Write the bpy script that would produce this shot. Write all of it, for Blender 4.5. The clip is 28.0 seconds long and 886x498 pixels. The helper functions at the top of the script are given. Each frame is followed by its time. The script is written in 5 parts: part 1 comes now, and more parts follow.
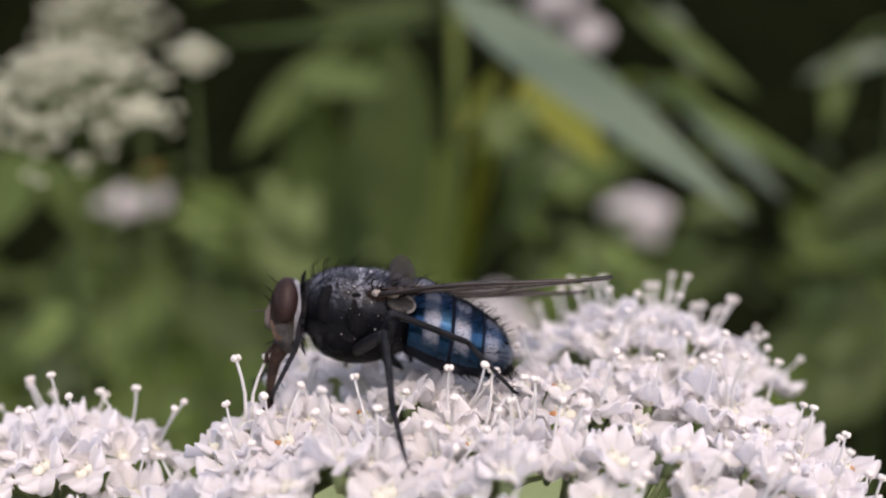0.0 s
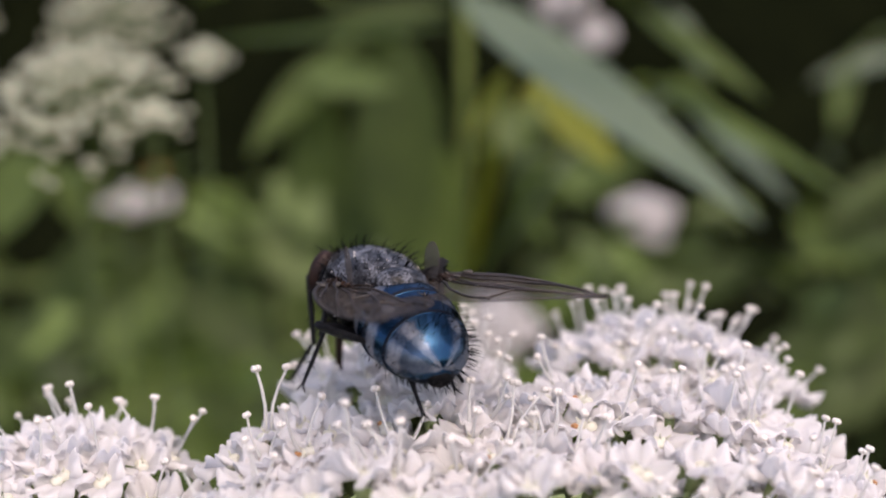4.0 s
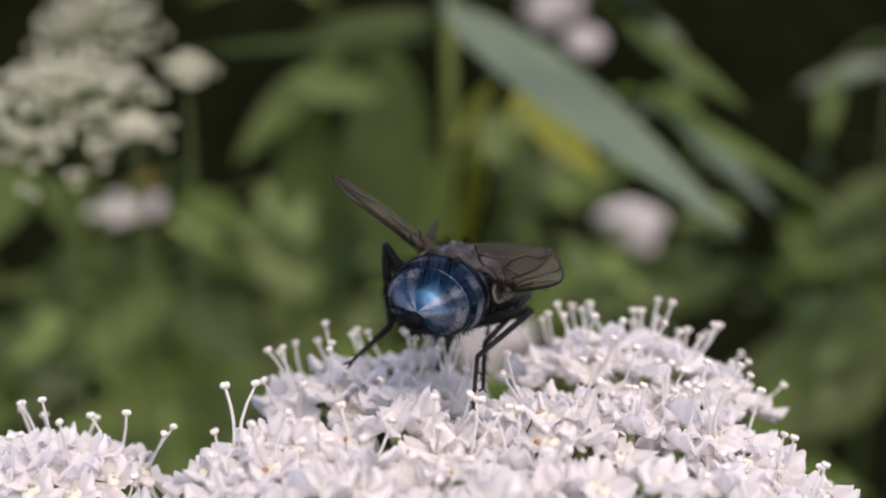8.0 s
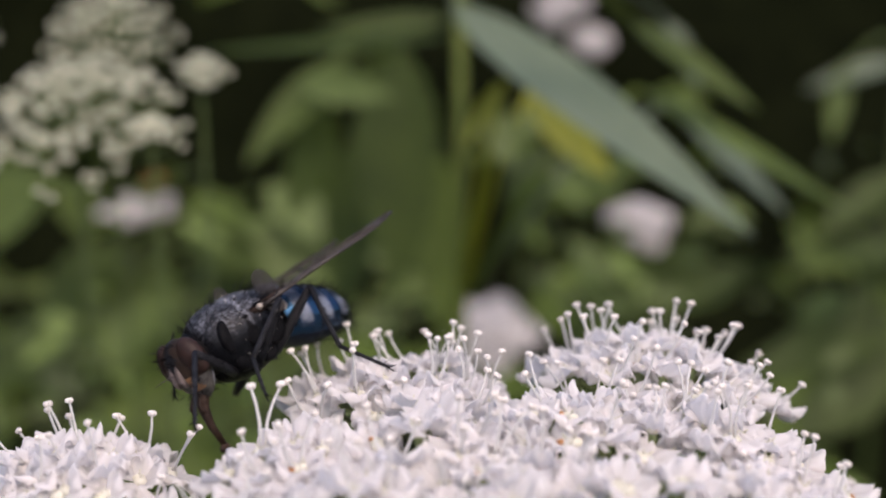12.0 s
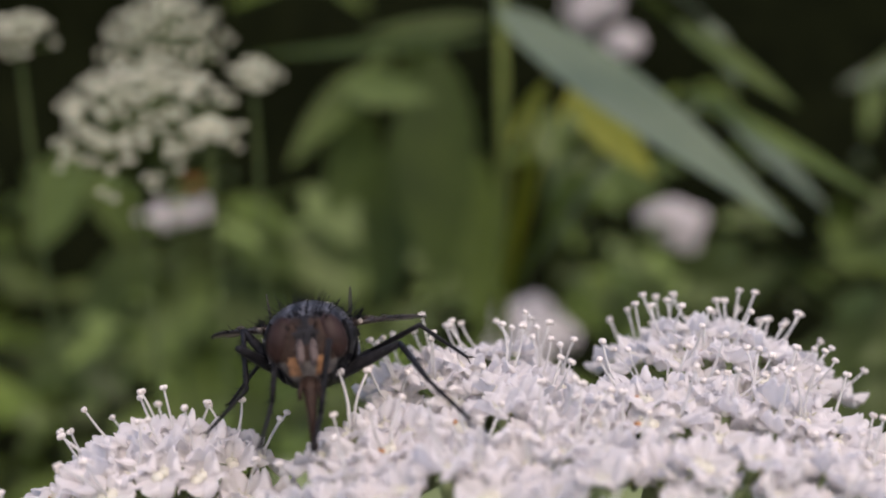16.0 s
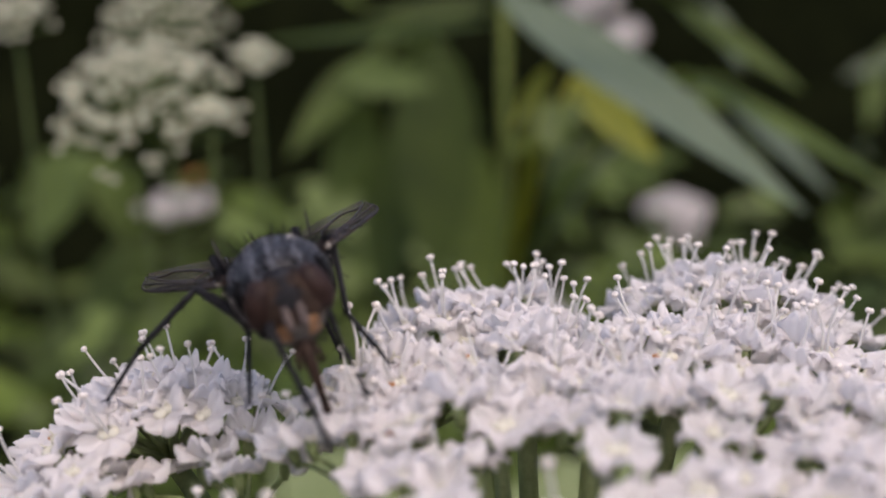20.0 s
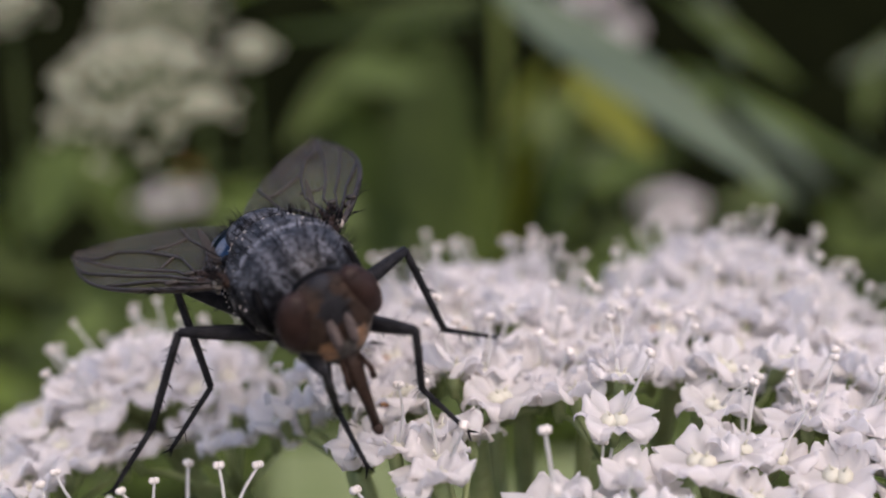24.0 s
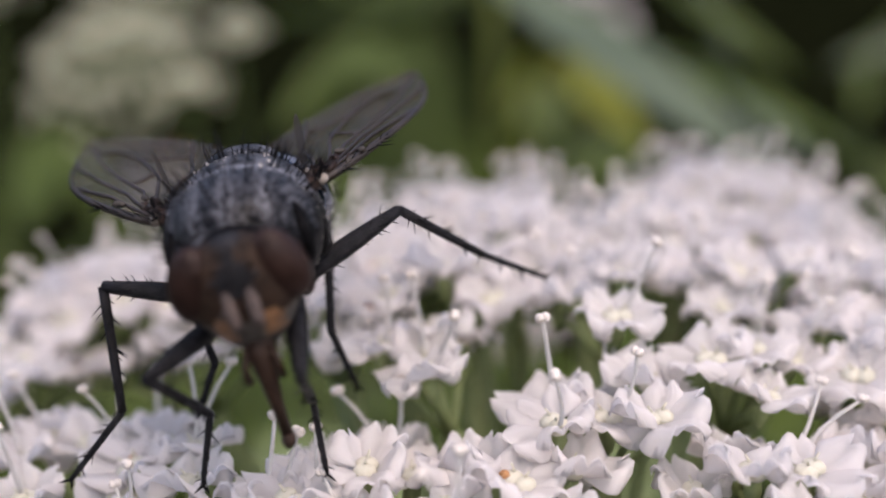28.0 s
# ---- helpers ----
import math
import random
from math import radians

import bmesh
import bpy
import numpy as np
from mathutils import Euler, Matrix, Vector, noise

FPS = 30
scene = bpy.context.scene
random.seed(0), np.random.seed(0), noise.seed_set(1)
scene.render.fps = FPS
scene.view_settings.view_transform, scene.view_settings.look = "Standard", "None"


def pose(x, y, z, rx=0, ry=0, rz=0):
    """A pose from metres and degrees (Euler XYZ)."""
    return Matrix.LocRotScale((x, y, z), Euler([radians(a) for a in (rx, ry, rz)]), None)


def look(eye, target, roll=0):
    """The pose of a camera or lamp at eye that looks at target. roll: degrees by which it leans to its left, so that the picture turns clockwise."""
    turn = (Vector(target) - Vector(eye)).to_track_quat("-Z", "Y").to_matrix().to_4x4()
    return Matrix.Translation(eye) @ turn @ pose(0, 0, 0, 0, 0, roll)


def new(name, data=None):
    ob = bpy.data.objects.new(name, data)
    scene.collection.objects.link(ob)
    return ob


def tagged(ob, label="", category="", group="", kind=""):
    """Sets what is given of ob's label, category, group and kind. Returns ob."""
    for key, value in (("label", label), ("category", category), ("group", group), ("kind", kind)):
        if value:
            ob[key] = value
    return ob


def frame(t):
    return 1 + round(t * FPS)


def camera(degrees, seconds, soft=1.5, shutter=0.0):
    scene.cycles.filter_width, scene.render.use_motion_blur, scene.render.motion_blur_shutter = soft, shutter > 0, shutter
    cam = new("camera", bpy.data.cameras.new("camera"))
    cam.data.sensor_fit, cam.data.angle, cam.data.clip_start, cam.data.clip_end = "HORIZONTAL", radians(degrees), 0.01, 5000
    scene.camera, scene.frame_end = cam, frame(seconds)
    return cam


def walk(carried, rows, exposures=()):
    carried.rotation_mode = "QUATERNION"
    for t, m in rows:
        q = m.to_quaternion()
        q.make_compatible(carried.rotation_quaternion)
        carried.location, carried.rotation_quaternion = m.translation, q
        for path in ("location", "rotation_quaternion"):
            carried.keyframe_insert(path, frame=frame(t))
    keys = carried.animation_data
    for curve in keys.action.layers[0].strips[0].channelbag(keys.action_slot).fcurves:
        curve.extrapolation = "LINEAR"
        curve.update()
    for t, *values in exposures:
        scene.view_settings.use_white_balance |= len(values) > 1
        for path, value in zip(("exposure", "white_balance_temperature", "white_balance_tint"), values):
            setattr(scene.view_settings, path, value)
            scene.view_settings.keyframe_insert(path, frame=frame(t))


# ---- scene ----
CM = 0.01
# camera path: seconds, eye in metres, turn in degrees
PATH = [
    (0, 0.00003, -0.00014, 0.50005, 80.745, -0.306, -1.697),
    (0.5, -0.00041, -0.00005, 0.49998, 80.755, -0.423, -1.732),
    (1, -0.00081, -0.00012, 0.49980, 80.835, -0.497, -1.812),
    (1.5, -0.00056, -0.00031, 0.49960, 80.925, -0.121, -1.727),
    (2, -0.00119, -0.00012, 0.49984, 80.847, -0.263, -1.760),
    (2.5, -0.00106, 0.00001, 0.50012, 80.695, -0.203, -1.646),
    (3, -0.00117, 0.00003, 0.50033, 80.649, -0.334, -1.620),
    (3.5, -0.00088, 0.00025, 0.50038, 80.673, -0.497, -1.496),
    (5.5, -0.00043, -0.00038, 0.50077, 80.745, -0.546, -1.607),
    (6, -0.00018, -0.00037, 0.50077, 80.823, -0.498, -1.606),
    (6.5, -0.00004, -0.00030, 0.50088, 80.802, -0.544, -1.710),
    (7, 0.00017, -0.00035, 0.50105, 80.817, -0.484, -1.754),
    (7.5, 0.00016, -0.00064, 0.50113, 80.910, -0.688, -1.868),
    (8, 0.00034, -0.00064, 0.50114, 80.936, -0.663, -1.853),
    (8.5, 0.00022, -0.00063, 0.50121, 80.948, -0.882, -1.844),
    (9, 0.00013, -0.00061, 0.50112, 80.871, -1.137, -1.835),
    (9.5, 0.00052, -0.00080, 0.50102, 80.913, -0.697, -1.781),
    (10, 0.00070, -0.00078, 0.50105, 80.894, -0.318, -1.832),
    (10.5, -0.00019, -0.00095, 0.50105, 81.007, -1.068, -1.655),
    (11, 0.00062, -0.00085, 0.50114, 80.923, -0.207, -1.595),
    (11.5, 0.00043, -0.00095, 0.50115, 80.914, -0.116, -1.587),
    (12, -0.00035, -0.00107, 0.50127, 80.941, -0.497, -1.592),
    (12.5, -0.00030, -0.00111, 0.50126, 80.969, -0.277, -1.353),
    (14.5, -0.00262, -0.00319, 0.50121, 81.097, -0.020, -0.409),
    (15, -0.00271, -0.00287, 0.50130, 81.074, 0.166, -0.110),
    (15.5, -0.00275, -0.00300, 0.50130, 80.999, 0.065, -0.294),
    (16, -0.00252, -0.00317, 0.50114, 81.037, 0.125, -0.363),
    (16.5, -0.00219, -0.00299, 0.50071, 81.010, -0.007, -0.440),
    (17, -0.00212, -0.00269, 0.50060, 80.996, 0.389, -0.530),
    (17.5, -0.00240, -0.00258, 0.50056, 80.904, 0.160, -0.581),
    (18, -0.00229, -0.00274, 0.50045, 80.927, -0.023, -0.335),
    (18.5, -0.00220, -0.00283, 0.50028, 80.971, -0.009, -0.288),
    (19, -0.00213, -0.00235, 0.50017, 80.991, 0.438, -0.574),
    (19.5, -0.00260, -0.00222, 0.49986, 80.927, 0.221, -0.496),
    (20, -0.00299, -0.00206, 0.49949, 80.932, 0.357, -0.439),
    (20.5, -0.00321, -0.00191, 0.49946, 80.906, 0.304, -0.413),
    (21, -0.00330, -0.00191, 0.49948, 80.839, 0.300, -0.540),
    (21.5, -0.00328, -0.00193, 0.49950, 80.815, 0.244, -0.495),
    (23.5, -0.00295, -0.00162, 0.49924, 80.773, 0.412, -0.467),
    (24, -0.00297, -0.00151, 0.49912, 80.763, 0.225, -0.614),
    (24.5, -0.00304, -0.00131, 0.49899, 80.701, 0.230, -0.603),
    (25, -0.00289, -0.00075, 0.49867, 80.661, 0.216, -0.405),
    (25.5, -0.00244, -0.00011, 0.49836, 80.594, -0.206, -0.459),
    (26, -0.00235, 0.00009, 0.49816, 80.606, -0.077, -0.603),
    (26.5, -0.00272, 0.00020, 0.49809, 80.528, -0.057, -0.723),
    (27, -0.00238, 0.00030, 0.49806, 80.600, -0.203, -0.643),
    (27.5, -0.00234, 0.00054, 0.49801, 80.513, -0.112, -0.918),
    (28, -0.00293, 0.00074, 0.49783, 80.549, -0.146, -0.997),
]
cam = camera(40.0, 28.0, soft=2.0, shutter=0.3)
cam.data.dof.use_dof = True
cam.data.dof.aperture_fstop = 34.0
walk(cam, [(r[0], pose(*r[1:])) for r in PATH], exposures=((0.0, -0.43, 6850, 18.5), (9.0, -0.46, 6850, 18.5), (15.0, -0.70, 6800, 18.5), (21.0, -0.76, 6800, 18.5), (28.0, -0.60, 6800, 18.5)))

# focus: seconds, distance in metres
FOCUS = [(0, 0.0445), (3.5, 0.0450), (5.5, 0.0468), (8.5, 0.0475), (9.5, 0.0490), (12.5, 0.0500), (15, 0.0500), (19, 0.0492), (21.5, 0.0475), (23.5, 0.0400), (24, 0.0370), (25, 0.0350), (26, 0.0330), (28, 0.0320)]
focus_mark = new("focus_mark")
focus_mark.empty_display_size = 0.002
cam.data.dof.focus_object = focus_mark

# the umbel sways upward: seconds, rise in centimetres
SWAY = [(0, 0), (19, 0), (19.5, 0.058), (20, 0.127), (20.5, 0.132), (21, 0.127), (21.5, 0.125), (23.5, 0.172), (24, 0.195), (24.5, 0.218), (25, 0.279), (25.5, 0.337), (26, 0.374), (26.5, 0.386), (27, 0.393), (27.5, 0.401), (28, 0.434)]

FLY_SIZE = 0.93
# blowfly on the umbel at rest: seconds, thorax centre in centimetres, heading, pitch, roll in degrees
FLY = [
    (0, -0.1734, 4.6591, 49.0037, 180.8, 6.6, 13.5),
    (0.5, -0.1867, 4.8039, 48.9973, 175.3, 8.1, 15.5),
    (1, -0.1970, 4.7636, 48.9899, 175.8, 0.7, 17.4),
    (1.5, -0.1917, 4.7429, 48.9720, 177.4, -1.6, 17.2),
    (2, -0.1692, 4.7906, 48.9946, 176.6, -0.0, 16.9),
    (2.5, -0.1573, 4.9236, 49.0661, 144.3, -1.4, 6.0),
    (3, -0.1924, 4.7756, 49.0860, 124.6, 3.9, -0.8),
    (3.5, -0.2131, 4.7602, 49.0924, 121.4, 5.6, -0.2),
    (5.5, -0.0766, 4.5977, 49.1806, 91.0, 1.1, 2.3),
    (6, -0.0206, 4.6771, 49.1873, 88.6, 3.1, 4.9),
    (6.5, -0.0073, 4.7787, 49.1594, 88.7, 1.8, 2.6),
    (7, 0.1151, 4.8961, 49.1889, 76.8, 1.5, 10.3),
    (7.5, 0.2597, 5.0117, 49.2031, 77.1, -3.9, 18.6),
    (8, 0.2966, 5.1326, 49.1400, 75.0, -10.3, 20.9),
    (8.5, 0.2301, 5.1199, 49.2004, 80.1, -7.1, 22.2),
    (9, -0.1307, 5.1024, 49.2415, 101.2, -7.8, 0.5),
    (9.5, -0.5152, 4.9591, 49.0695, 115.5, -30.1, -6.0),
    (10, -0.5891, 4.8084, 48.9386, 114.0, -36.4, -12.5),
    (10.5, -0.1646, 5.1812, 49.1134, 224.8, 8.6, -4.7),
    (11, -0.6536, 5.1759, 48.9238, 222.7, -19.6, 30.1),
    (11.5, -0.5715, 5.2664, 48.9696, 224.7, -15.9, 26.2),
    (12, -0.8210, 5.2695, 48.8840, 225.9, -13.0, 22.3),
    (12.5, -0.9664, 5.2379, 48.8260, 221.3, -8.2, 24.1),
    (14.5, -0.9125, 4.8574, 48.9190, 234.1, 6.7, 11.1),
    (15, -0.8915, 4.7179, 48.8935, 242.9, 3.1, 10.8),
    (15.5, -0.7756, 4.6994, 48.8903, 269.3, 9.4, 2.5),
    (16, -0.7820, 4.6995, 48.9372, 272.7, 13.0, 4.1),
    (17, -0.7514, 4.7233, 48.9488, 275.9, 13.3, 3.0),
    (18, -0.7803, 4.5373, 48.9185, 273.8, 9.3, 9.1),
    (18.5, -0.8442, 4.3864, 48.9331, 267.2, 6.6, 20.5),
    (19, -0.9625, 4.2836, 48.9513, 260.1, -1.6, 15.9),
    (19.5, -0.9125, 4.2614, 49.0089, 272.9, -8.9, 13.6),
    (20, -0.8711, 4.2011, 49.0002, 281.8, 1.9, 17.4),
    (21, -0.8631, 4.1106, 49.0524, 286.1, 1.0, 19.8),
    (21.5, -0.8457, 3.9983, 49.0352, 286.6, 0.5, 20.1),
    (23.5, -0.7469, 3.5370, 49.0369, 298.8, -7.7, 22.5),
    (24, -0.7188, 3.4945, 49.0456, 296.9, -8.1, 22.8),
    (24.5, -0.6307, 3.3600, 49.0357, 299.9, -6.9, 21.4),
    (25, -0.5661, 3.2479, 49.0010, 302.9, -5.7, 20.0),
    (25.5, -0.5765, 3.1833, 48.9604, 296.7, -9.6, 18.9),
    (26, -0.5615, 3.1552, 48.9443, 295.1, -13.0, 17.8),
    (26.5, -0.5485, 3.1349, 48.9381, 294.7, -10.0, 22.4),
    (27, -0.7311, 3.1732, 48.9866, 276.1, -10.7, 16.1),
    (27.5, -0.7191, 3.0971, 48.9439, 273.7, -10.2, 15.2),
    (28, -0.7232, 3.0123, 48.9091, 274.3, -10.4, 14.3),
]

# ---- light ----
SUN_ELEV, SUN_AZ = 57.0, 293.0  # degrees; azimuth counted from +x towards +y
world = bpy.data.worlds.new("sky")
scene.world = world
world.use_nodes = True
wn = world.node_tree
sky = wn.nodes.new("ShaderNodeTexSky")
sky.sky_type = "NISHITA"
sky.sun_disc = False
sky.dust_density = 4.0
sky.sun_elevation = radians(SUN_ELEV)
sky.sun_rotation = radians(90 - SUN_AZ)
wn.links.new(sky.outputs[0], wn.nodes["Background"].inputs[0])
wn.nodes["Background"].inputs[1].default_value = 0.41
sun = new("sun", bpy.data.lights.new("sun", "SUN"))
sun.data.energy, sun.data.angle, sun.data.color = 0.42, radians(60.0), (1.0, 0.93, 0.83)
sd = Vector((math.cos(radians(SUN_ELEV)) * math.cos(radians(SUN_AZ)), math.cos(radians(SUN_ELEV)) * math.sin(radians(SUN_AZ)), math.sin(radians(SUN_ELEV))))
sun.matrix_world = look(sd * 3, (0, 0, 0))


# ---- materials ----
def mat(name, c1, c2, scale=300.0, rough=0.5, metal=0.0, bump=0.1, fine=8.0, trans=0.0, tcol=None, sheen=0.0, coat=0.0, rand=0.0, spec=0.5, alpha=1.0, island=0.0):
    m = bpy.data.materials.new(name)
    m.use_nodes = True
    nt = m.node_tree
    b = nt.nodes["Principled BSDF"]
    co = nt.nodes.new("ShaderNodeTexCoord")
    n1 = nt.nodes.new("ShaderNodeTexNoise")
    n1.inputs["Scale"].default_value, n1.inputs["Detail"].default_value = scale, 3
    n2 = nt.nodes.new("ShaderNodeTexNoise")
    n2.inputs["Scale"].default_value, n2.inputs["Detail"].default_value = scale * fine, 2
    nt.links.new(co.outputs["Object"], n1.inputs["Vector"])
    nt.links.new(co.outputs["Object"], n2.inputs["Vector"])
    mx = nt.nodes.new("ShaderNodeMath")
    mx.operation = "MULTIPLY_ADD"
    nt.links.new(n2.outputs[0], mx.inputs[0])
    mx.inputs[1].default_value = 0.5
    nt.links.new(n1.outputs[0], mx.inputs[2])
    ramp = nt.nodes.new("ShaderNodeValToRGB")
    ramp.color_ramp.elements[0].position, ramp.color_ramp.elements[1].position = 0.5, 1.0
    ramp.color_ramp.elements[0].color, ramp.color_ramp.elements[1].color = (*c1, 1), (*c2, 1)
    nt.links.new(mx.outputs[0], ramp.inputs[0])
    col = ramp.outputs[0]
    if rand:
        oi = nt.nodes.new("ShaderNodeObjectInfo")
        hs = nt.nodes.new("ShaderNodeHueSaturation")
        mr = nt.nodes.new("ShaderNodeMapRange")
        mr.inputs[3].default_value, mr.inputs[4].default_value = 1 - rand, 1 + rand
        nt.links.new(oi.outputs["Random"], mr.inputs[0])
        nt.links.new(mr.outputs[0], hs.inputs["Value"])
        nt.links.new(col, hs.inputs["Color"])
        col = hs.outputs[0]
    if island:
        ge = nt.nodes.new("ShaderNodeNewGeometry")
        hs = nt.nodes.new("ShaderNodeHueSaturation")
        mr = nt.nodes.new("ShaderNodeMapRange")
        mr.inputs[3].default_value, mr.inputs[4].default_value = 1 - island, 1 + island
        nt.links.new(ge.outputs["Random Per Island"], mr.inputs[0])
        nt.links.new(mr.outputs[0], hs.inputs["Value"])
        nt.links.new(col, hs.inputs["Color"])
        col = hs.outputs[0]
    nt.links.new(col, b.inputs["Base Color"])
    b.inputs["Roughness"].default_value, b.inputs["Metallic"].default_value = rough, metal
    b.inputs["Specular IOR Level"].default_value = spec
    b.inputs["Coat Weight"].default_value = coat
    b.inputs["Coat Roughness"].default_value = 0.15
    b.inputs["Sheen Weight"].default_value = sheen
    b.inputs["Alpha"].default_value = alpha
    if bump:
        bp = nt.nodes.new("ShaderNodeBump")
        bp.inputs["Strength"].default_value, bp.inputs["Distance"].default_value = bump, 0.0002
        nt.links.new(n2.outputs[0], bp.inputs["Height"])
        nt.links.new(bp.outputs[0], b.inputs["Normal"])
    if trans:
        tr = nt.nodes.new("ShaderNodeBsdfTranslucent")
        ms = nt.nodes.new("ShaderNodeMixShader")
        ms.inputs[0].default_value = trans
        if tcol:
            tr.inputs[0].default_value = (*tcol, 1)
        else:
            nt.links.new(col, tr.inputs[0])
        nt.links.new(b.outputs[0], ms.inputs[1])
        nt.links.new(tr.outputs[0], ms.inputs[2])
        nt.links.new(ms.outputs[0], nt.nodes["Material Output"].inputs[0])
    return m


PETAL = mat("petal_white", (0.925, 0.906, 0.900), (0.955, 0.938, 0.932), 600, 0.75, bump=0.05, trans=0.72, rand=0.012, spec=0.05)
FILAMENT = mat("filament_white", (0.76, 0.75, 0.72), (0.84, 0.83, 0.81), 900, 0.5, trans=0.5, spec=0.2)
ANTHER = mat("anther_cream", (0.66, 0.61, 0.56), (0.80, 0.76, 0.71), 1500, 0.6, bump=0.5)
ANTHER_OLD = mat("anther_brown", (0.35, 0.16, 0.06), (0.55, 0.30, 0.14), 1500, 0.7, bump=0.5)
OVARY = mat("nectary_cream", (0.74, 0.73, 0.60), (0.84, 0.82, 0.72), 1500, 0.5, bump=0.2, trans=0.3, spec=0.2)
STALK = mat("stalk_green", (0.22, 0.29, 0.10), (0.36, 0.43, 0.20), 500, 0.5, bump=0.3, trans=0.4)
BUD = mat("bud_cream", (0.56, 0.58, 0.42), (0.76, 0.77, 0.61), 500, 0.6, bump=0.3, trans=0.1, rand=0.1)
BLOOM = mat("bloom_far_white", (0.56, 0.53, 0.51), (0.72, 0.69, 0.67), 300, 0.6, bump=0.3, trans=0.2)
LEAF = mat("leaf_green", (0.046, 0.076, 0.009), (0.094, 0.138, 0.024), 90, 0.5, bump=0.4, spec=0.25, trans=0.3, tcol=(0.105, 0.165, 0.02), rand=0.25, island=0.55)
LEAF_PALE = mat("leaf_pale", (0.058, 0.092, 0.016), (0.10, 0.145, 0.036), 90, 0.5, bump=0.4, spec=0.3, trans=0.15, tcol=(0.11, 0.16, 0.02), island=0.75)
# darker copy of the leaf green, with shade from leaves overhead in the colour
LEAF_SHADED = mat("leaf_green_shaded", (0.024, 0.042, 0.006), (0.050, 0.078, 0.013), 90, 0.5, bump=0.4, spec=0.2, trans=0.25, tcol=(0.055, 0.10, 0.012))
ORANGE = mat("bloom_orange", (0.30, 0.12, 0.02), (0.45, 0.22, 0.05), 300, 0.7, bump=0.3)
# lighter copy of the leaf green, with sunlight put into the colour
LEAF_LIT = mat("leaf_green_lit", (0.15, 0.20, 0.075), (0.23, 0.28, 0.13), 90, 0.5, bump=0.4, spec=0.3, trans=0.2, tcol=(0.13, 0.19, 0.04))
LEAF_GREY = mat("leaf_greyish", (0.060, 0.090, 0.048), (0.112, 0.145, 0.082), 90, 0.42, bump=0.4, spec=0.5, trans=0.1, tcol=(0.1, 0.16, 0.03))
LEAF_YELLOW = mat("leaf_yellow", (0.17, 0.20, 0.008), (0.29, 0.31, 0.02), 120, 0.5, bump=0.3, trans=0.35, tcol=(0.32, 0.36, 0.03))
SOIL = mat("soil", (0.02, 0.018, 0.012), (0.05, 0.042, 0.028), 40, 0.95, bump=0.6, spec=0.1)
STALK_MID = mat("stalk_olive", (0.065, 0.095, 0.014), (0.115, 0.145, 0.03), 300, 0.6, bump=0.3, spec=0.2)
# near-black: the unlit depth of the hedge is put into this colour
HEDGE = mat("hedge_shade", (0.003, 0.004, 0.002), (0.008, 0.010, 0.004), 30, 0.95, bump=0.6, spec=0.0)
STALK_DIM = mat("stalk_dim_green", (0.03, 0.052, 0.012), (0.06, 0.085, 0.022), 300, 0.6, bump=0.3, spec=0.2)
CHITIN = mat("chitin_black", (0.0015, 0.0015, 0.002), (0.007, 0.007, 0.008), 1800, 0.4, bump=0.4, spec=0.06)
LEG = mat("leg_dusted_black", (0.003, 0.003, 0.004), (0.018, 0.018, 0.021), 2600, 0.42, bump=0.5, spec=0.2)
BAND = mat("abdomen_dark_band", (0.004, 0.006, 0.012), (0.010, 0.014, 0.026), 900, 0.5, bump=0.2, spec=0.08)
EYE = mat("eye_redbrown", (0.018, 0.0095, 0.0075), (0.034, 0.019, 0.0155), 2500, 0.42, bump=0.10, fine=3, spec=0.16)
FACE_DIM = mat("face_dim_brown", (0.009, 0.007, 0.006), (0.05, 0.03, 0.02), 2200, 0.5, bump=0.4, spec=0.15)
FACE = mat("face_orange", (0.018, 0.011, 0.007), (0.36, 0.185, 0.085), 2200, 0.5, bump=0.4, sheen=0.15, spec=0.15)
FRONS = mat("frons_grey", (0.004, 0.004, 0.005), (0.03, 0.03, 0.034), 2200, 0.5, bump=0.4, spec=0.15)
GENA = mat("gena_silver_dust", (0.012, 0.012, 0.013), (0.15, 0.135, 0.12), 2600, 0.5, bump=0.5, spec=0.15)
OCCIPUT = mat("occiput_silver", (0.14, 0.14, 0.155), (0.42, 0.42, 0.45), 1500, 0.5, bump=0.4, sheen=0.2)
ANTENNA = mat("antenna_grey", (0.04, 0.032, 0.03), (0.17, 0.135, 0.125), 1500, 0.5, bump=0.4, spec=0.15)
BROWN = mat("mouthpart_brown", (0.014, 0.009, 0.007), (0.050, 0.029, 0.020), 1500, 0.4, bump=0.4, spec=0.15)
CALYPTER = mat("calypter_membrane", (0.035, 0.03, 0.026), (0.10, 0.085, 0.07), 1200, 0.5, bump=0.3, trans=0.3)
RIM = mat("calypter_rim_pale", (0.22, 0.19, 0.16), (0.36, 0.32, 0.28), 1200, 0.5, bump=0.3)
WING = mat("wing_membrane", (0.065, 0.052, 0.044), (0.14, 0.115, 0.098), 700, 0.28, bump=0.15, trans=0.35, alpha=0.41)
LOBE = mat("wing_lobe_membrane", (0.12, 0.10, 0.09), (0.22, 0.19, 0.17), 700, 0.3, bump=0.1, trans=0.4, alpha=0.16)
VEIN = mat("wing_vein", (0.010, 0.007, 0.006), (0.04, 0.028, 0.02), 900, 0.5)


def math_node(nt, op, a, b=0.0, c=0.0):
    n = nt.nodes.new("ShaderNodeMath")
    n.operation = op
    for k, v in enumerate((a, b, c)):
        if isinstance(v, (int, float)):
            n.inputs[k].default_value = v
        else:
            nt.links.new(v, n.inputs[k])
    return n.outputs[0]


